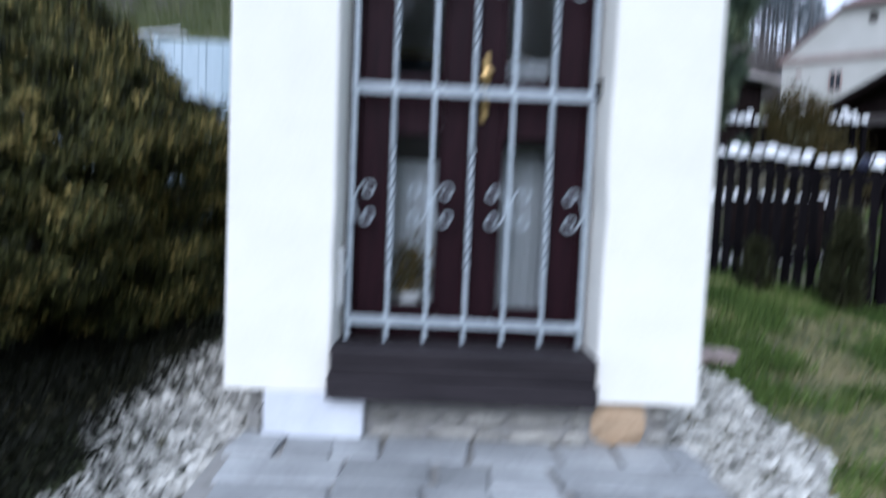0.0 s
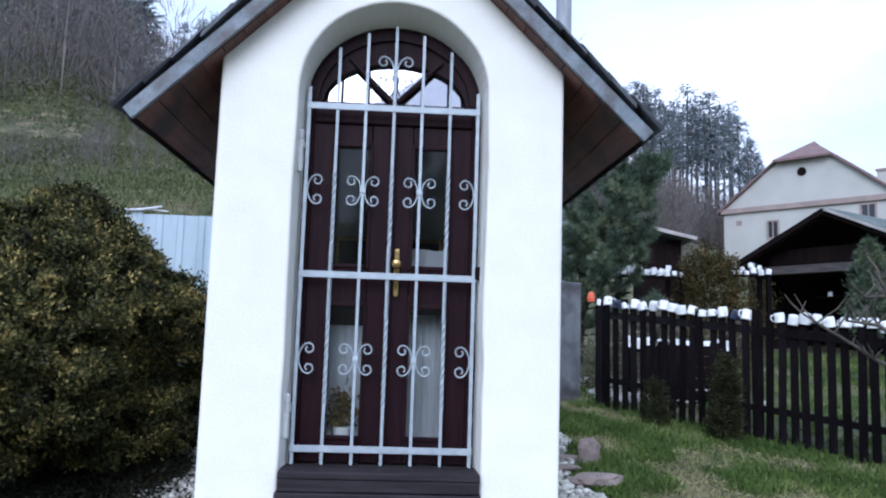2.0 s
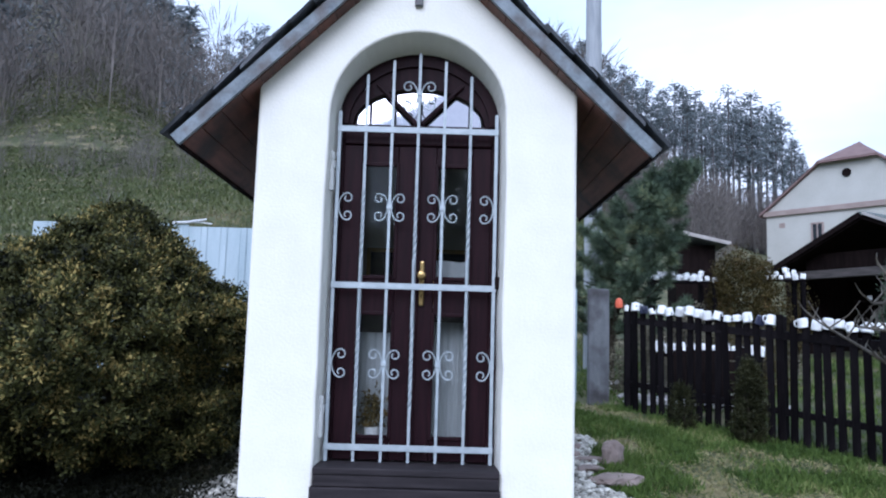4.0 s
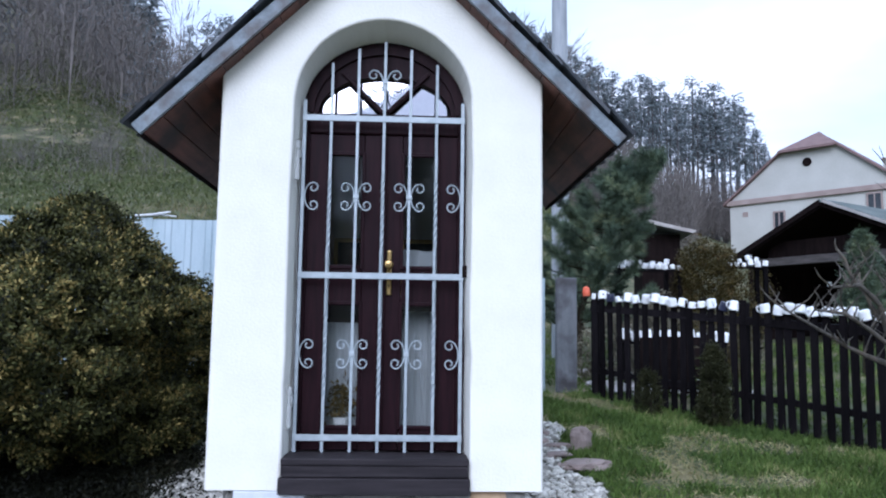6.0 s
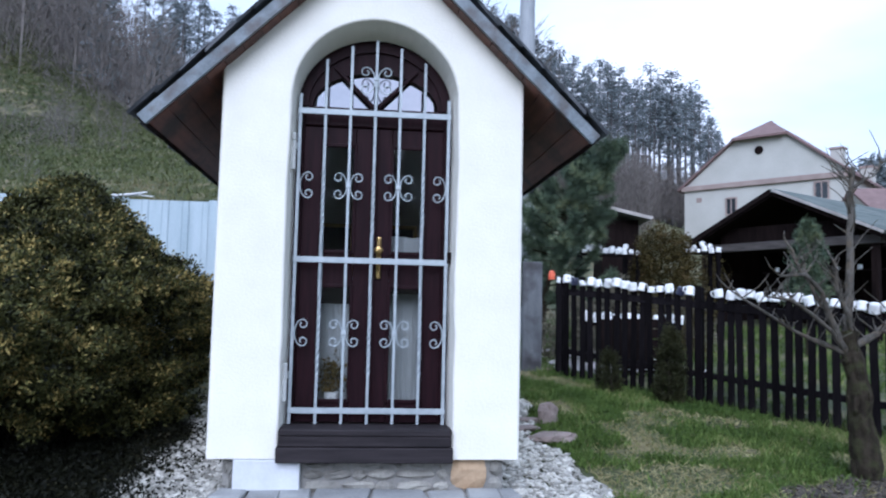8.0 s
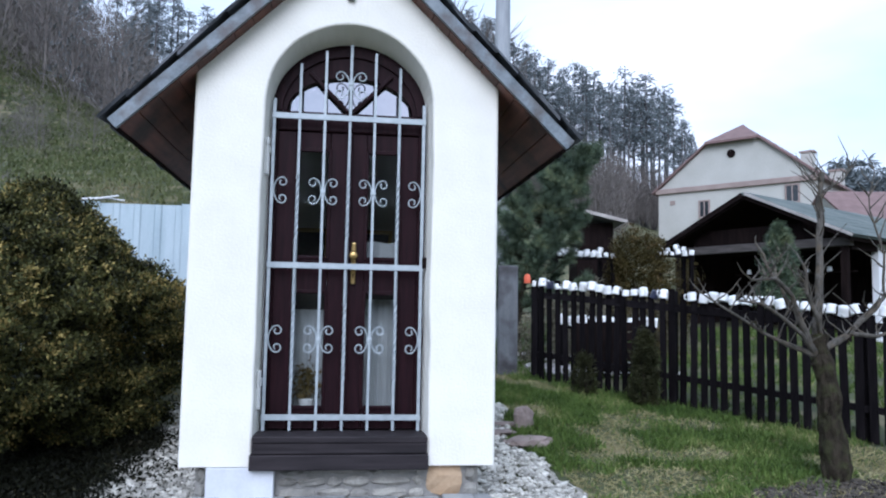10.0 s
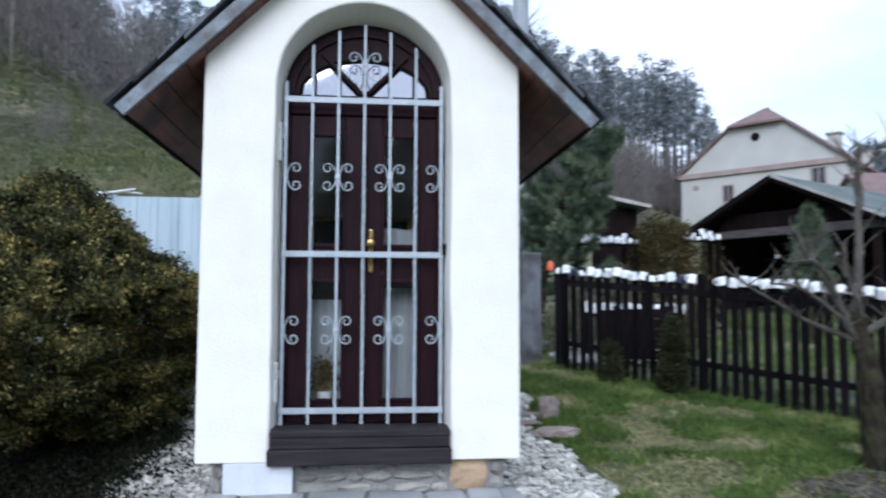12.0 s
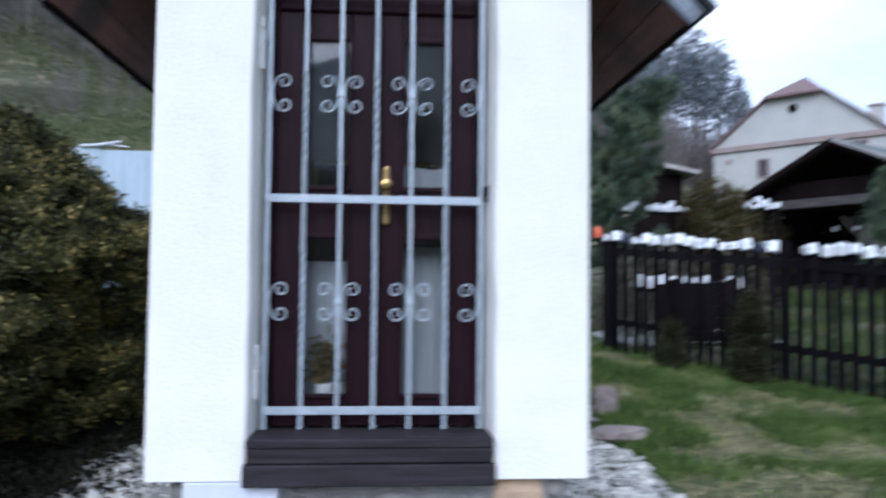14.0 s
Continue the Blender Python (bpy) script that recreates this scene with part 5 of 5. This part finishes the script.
# ---- gravel, flat stones and paving round the chapel ----
def pebbles(name, label, count, mat, seed, inside, size):
    """Loose stones: squashed, turned icosahedra, each its own shape."""
    g = np.random.default_rng(seed)
    t = (1 + 5 ** 0.5) / 2
    ico = np.array([(-1, t, 0), (1, t, 0), (-1, -t, 0), (1, -t, 0), (0, -1, t), (0, 1, t), (0, -1, -t), (0, 1, -t), (t, 0, -1), (t, 0, 1), (-t, 0, -1), (-t, 0, 1)]) / math.hypot(1, t)
    hull = bmesh.new()
    vs = [hull.verts.new(p) for p in ico]
    bmesh.ops.convex_hull(hull, input=vs)
    hull.verts.index_update()
    tri = [[v.index for v in f.verts] for f in hull.faces]
    hull.free()
    verts, faces = [], []
    k = 0
    while k < count:
        x, y = g.uniform(*inside[0]), g.uniform(*inside[1])
        if not inside[2](x, y):
            continue
        s = size * g.uniform(0.5, 1.5)
        r = np.array(Euler(g.uniform(-0.5, 0.5, 3) + np.array([0, 0, g.uniform(0, 6.28)])).to_matrix())
        p = (ico * g.uniform(0.75, 1.2, (12, 1)) * s * np.array([g.uniform(0.9, 1.5), g.uniform(0.6, 1.0), g.uniform(0.35, 0.7)])) @ r.T
        o = k * 12
        verts += (p + np.array([x, y, level(x, y) + 0.012 + g.uniform(0, 0.018)])).tolist()
        faces += [[o + i for i in f] for f in tri]
        k += 1
    return tagged(raw_ob(name, verts, faces, mat), label, "gravel", kind="stuff")


def gravel_here(x, y):
    edge = 1.40 + 0.09 * math.sin(y * 3.1) + 0.05 * math.sin(y * 7.7)
    return abs(x) < edge and not (abs(x) < 0.80 and y > 0.06) and not (-0.86 < x < 0.88 and -1.3 < y < 0.07)


pebbles("gravel", "pale grey crushed gravel round the chapel foot", 9000, GRAVEL, 31, ((-1.6, 1.6), (-1.5, 2.8), gravel_here), 0.021)
ROCK = surf("pinkish_flat_stone", (0.15, 0.115, 0.10), (0.28, 0.225, 0.20), 5, 50, 0.85, 0.6, piece=0.25, dist=0.012)
g = random.Random(41)
for x, y, sx, sy, sz, rz in ((1.43, 1.42, 0.19, 0.14, 0.042, 20), (1.30, 1.72, 0.13, 0.10, 0.03, 60), (1.36, 1.98, 0.14, 0.07, 0.03, 10), (1.54, 1.98, 0.10, 0.06, 0.105, 25), (1.22, 2.05, 0.09, 0.07, 0.04, 30), (1.30, 2.4, 0.10, 0.08, 0.03, 80)):
    bm = bmesh.new()
    bmesh.ops.create_icosphere(bm, subdivisions=3, radius=1.0)
    for v in bm.verts:
        off = Vector((x * 9, y * 5, sx * 70))
        k = 1 + 0.38 * noise.noise(v.co * 1.1 + off) + 0.16 * noise.noise(v.co * 2.7 + off)
        v.co = Vector((v.co.x * k * sx, v.co.y * k * sy, max(min(v.co.z * k, 0.72 + 0.12 * v.co.x), -0.8) * sz * 1.3))
    ob = tagged(mesh_ob("flat_stone", bm, ROCK), "pinkish grey flat field stone lying on gravel", "stone", "stones beside the chapel")
    ob.matrix_world = pose(x, y, level(x, y) + sz * 0.7, g.uniform(-4, 4), g.uniform(-4, 4), rz)

paving = tagged(mesh_ob("paving", boxed(-0.86, 0.88, -1.3, 0.05, -0.1, 0.056), MORTAR), "irregular grey slate paving in front of the chapel", "paving", kind="structure")
row_y = 0.045
while row_y > -1.25:
    d = g.uniform(0.13, 0.26)
    x = -0.85 + g.uniform(0, 0.05)
    while x < 0.84:
        w = min(g.uniform(0.14, 0.42), 0.87 - x)
        if w > 0.07:
            j = [g.uniform(-1, 1) * 0.018 for _ in range(8)]
            pts = [(x + 0.008 + j[0], row_y - d + 0.008 + j[1]), (x + w - 0.008 + j[2], row_y - d + 0.008 + j[3]), (x + w - 0.008 + j[4], row_y - 0.006 + j[5] * 0.5), (x + 0.008 + j[6], row_y - 0.006 + j[7] * 0.5)]
            top = 0.078 + g.uniform(-0.010, 0.008) - 0.03 * max(0, -row_y - 0.3)
            bm = bmesh.new()
            lo, hi = [bm.verts.new((a, b, 0.0)) for a, b in pts], [bm.verts.new((a, b, top + g.uniform(-1, 1) * 0.004)) for a, b in pts]
            bm.faces.new(lo[::-1])
            cap_face = bm.faces.new(hi)
            for k in range(4):
                bm.faces.new((lo[k], lo[(k + 1) % 4], hi[(k + 1) % 4], hi[k]))
            bmesh.ops.bevel(bm, geom=list(cap_face.edges), offset=0.008, segments=1, affect="EDGES")
            part("slab", bm, PAVING, paving)
        x += w
    row_y -= d

SOIL = surf("dug_garden_soil", (0.030, 0.025, 0.020), (0.085, 0.072, 0.057), 9, 70, 0.95, 0.5, island=0.45)
pebbles("soil_clods", "dark dug soil with clods round the fruit tree", 2600, SOIL, 35, ((2.3, 4.2), (-0.8, 0.8), lambda x, y: ((x - 3.30) / 0.85) ** 2 + ((y + 0.05) / 0.62) ** 2 + 1.3 * noise.noise((x * 3.1, y * 3.1, 5.0)) < 0.75), 0.017)

PALESTONE = surf("pale_rockery_stone", (0.34, 0.32, 0.31), (0.62, 0.59, 0.57), 8, 50, 0.9, 0.3, island=0.35)
pebbles("rockery_stones", "pale pinkish rockery stones in the bed behind the fence", 900, PALESTONE, 37, ((2.3, 4.1), (4.3, 6.4), lambda x, y: y > 4.75 - 1.326 * (x - 2.16) and noise.noise((x * 2.3, y * 2.3, 8.0)) > -0.12), 0.045)

# ---- grass ----
def thin_patch(x, y):
    """Where the lawn is thin: patches, more of them away from the fence."""
    p = np.array([noise.noise((a * 1.1, b * 1.1, 3.0)) + 0.6 * noise.noise((a * 3, b * 3, 1.0)) for a, b in zip(x, y)])
    return 1.25 * p + np.clip(0.12 * (1.8 - y + 0.5 * (x - 2.2)), -0.1, 0.18)


def lawn(count, seed, x_span, y_span, keep, tall=1.0):
    g = np.random.default_rng(seed)
    out = []
    n = 0
    while n < count:
        m = 20000
        x, y = g.uniform(*x_span, m), g.uniform(*y_span, m)
        ok = keep(x, y, g.normal(size=m))
        bald = thin_patch(x, y)
        ok &= g.random(m) > np.clip((bald + 0.03) * 3.4, 0, 0.95)
        x, y = x[ok], y[ok]
        z = np.array([level(a, b) for a, b in zip(x, y)])
        ax = np.stack([g.normal(size=len(x)) * 0.55, g.normal(size=len(x)) * 0.55, np.ones(len(x))], axis=1)
        ax /= np.linalg.norm(ax, axis=1, keepdims=True)
        out.append(leaf_quads(g, np.stack([x, y, z - 0.004], axis=1), ax, tall * g.uniform(0.025, 0.085, len(x)) * (0.7 + 0.8 * g.random(len(x)) ** 3), 0.008 * tall, 0.8))
        n += len(x)
    return quads_ob("grass", np.concatenate(out), GRASS)


def near_lawn(x, y, r):
    edge = 1.42 + 0.09 * np.sin(y * 3.1) + 0.05 * np.sin(y * 7.7) - 1.5 * np.clip(-1.4 - y, 0, 1)
    ok = ((x > edge) | ((x < -edge - 0.05) & (y < -0.9 + 0.2 * r))) & (y < 4.2 - 1.326 * (x - 2.16) + 0.3)
    ok &= ((x - 3.30) / 0.8) ** 2 + ((y + 0.05) / 0.6) ** 2 > 0.5 + 0.35 * r
    return ok & (y > -2.6 + 0.7 * r) & (x > -3.6 + 0.6 * r)


def back_lawn(x, y, r):
    return y > 4.2 - 1.326 * (x - 2.16) + 0.3


def slope_tufts(count, seed):
    """Coarse tufts of old grass over the meadow slope."""
    g = np.random.default_rng(seed)
    az, d = np.radians(g.uniform(-36, 12, count)), 13 + 66 * g.random(count) ** 0.9
    x, y = d * np.sin(az), d * np.cos(az) - 4.39
    z = np.array([level(a, b) for a, b in zip(x, y)])
    ax = np.stack([g.normal(size=count) * 0.5, g.normal(size=count) * 0.5, np.ones(count)], axis=1)
    ax /= np.linalg.norm(ax, axis=1, keepdims=True)
    return quads_ob("meadow_grass", leaf_quads(g, np.stack([x, y, z - 0.02], axis=1), ax, g.uniform(0.08, 0.30, count), 0.0019 * d * g.uniform(0.5, 1.2, count), 0.6), MEADOW)


def shade_cover(count, seed):
    """Creeping leaves and litter before the bush, near-black to paint its shade there."""
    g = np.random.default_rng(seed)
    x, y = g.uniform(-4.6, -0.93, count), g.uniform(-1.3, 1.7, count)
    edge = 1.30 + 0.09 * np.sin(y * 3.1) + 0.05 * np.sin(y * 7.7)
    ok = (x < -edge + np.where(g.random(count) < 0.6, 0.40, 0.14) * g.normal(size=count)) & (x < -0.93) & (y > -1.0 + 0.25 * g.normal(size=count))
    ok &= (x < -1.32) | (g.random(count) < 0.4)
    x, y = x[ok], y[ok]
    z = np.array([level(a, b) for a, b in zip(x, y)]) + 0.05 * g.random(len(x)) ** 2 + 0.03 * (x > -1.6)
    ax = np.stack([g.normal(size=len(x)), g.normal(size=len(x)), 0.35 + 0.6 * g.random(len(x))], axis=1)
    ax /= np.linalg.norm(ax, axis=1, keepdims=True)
    return quads_ob("shade_cover", leaf_quads(g, np.stack([x, y, z], axis=1), ax, g.uniform(0.02, 0.055, len(x)), 0.014, 0.6), SHADECOVER)


# Far darker than real leaves: the shade by the bush is in this colour.
SHADECOVER = leaf_mat("shade_black_leaves", (0.003, 0.0035, 0.002), (0.008, 0.009, 0.004), (0.024, 0.021, 0.011))
tagged(shade_cover(85000, 83), "creeping leaves and litter, near-black for the shade before the bush", "ground cover", kind="stuff")
MEADOW = leaf_mat("old_meadow_grass", (0.050, 0.064, 0.024), (0.100, 0.116, 0.046), (0.18, 0.155, 0.085), patch=1.6, patch_scale=0.12, each=0.35)
tagged(slope_tufts(130000, 71), "rough brownish green grass on the hillside meadow", "grass", kind="stuff")
def straw(count, seed):
    """Bleached dead grass lying in the thin patches of the lawn."""
    g = np.random.default_rng(seed)
    x, y = g.uniform(1.5, 6.5, count), g.uniform(-2.2, 4.2, count)
    bald = thin_patch(x, y)
    ok = (g.random(count) < np.clip((bald + 0.02) * 3.0, 0.03, 1)) & (y < 4.0 - 1.326 * (x - 2.16))
    x, y = x[ok], y[ok]
    z = np.array([level(a, b) for a, b in zip(x, y)])
    ax = np.stack([g.normal(size=len(x)), g.normal(size=len(x)), 0.25 + 0.3 * g.random(len(x))], axis=1)
    ax /= np.linalg.norm(ax, axis=1, keepdims=True)
    return quads_ob("dry_grass", leaf_quads(g, np.stack([x, y, z + 0.004], axis=1), ax, g.uniform(0.03, 0.09, len(x)), 0.005, 0.5), STRAW)


STRAW = leaf_mat("bleached_straw", (0.17, 0.15, 0.068), (0.36, 0.33, 0.165), (0.52, 0.47, 0.27))
tagged(straw(72000, 57), "bleached dead grass in the thin lawn patches", "grass", kind="stuff")
tagged(lawn(30000, 53, (1.5, 11.0), (0.5, 10.5), back_lawn, 1.6), "rough grass in the garden behind the fence", "grass", kind="stuff")
tagged(lawn(105000, 51, (-5.0, 6.8), (-4.5, 4.4), near_lawn), "short patchy spring grass with bleached tufts", "grass", kind="stuff")
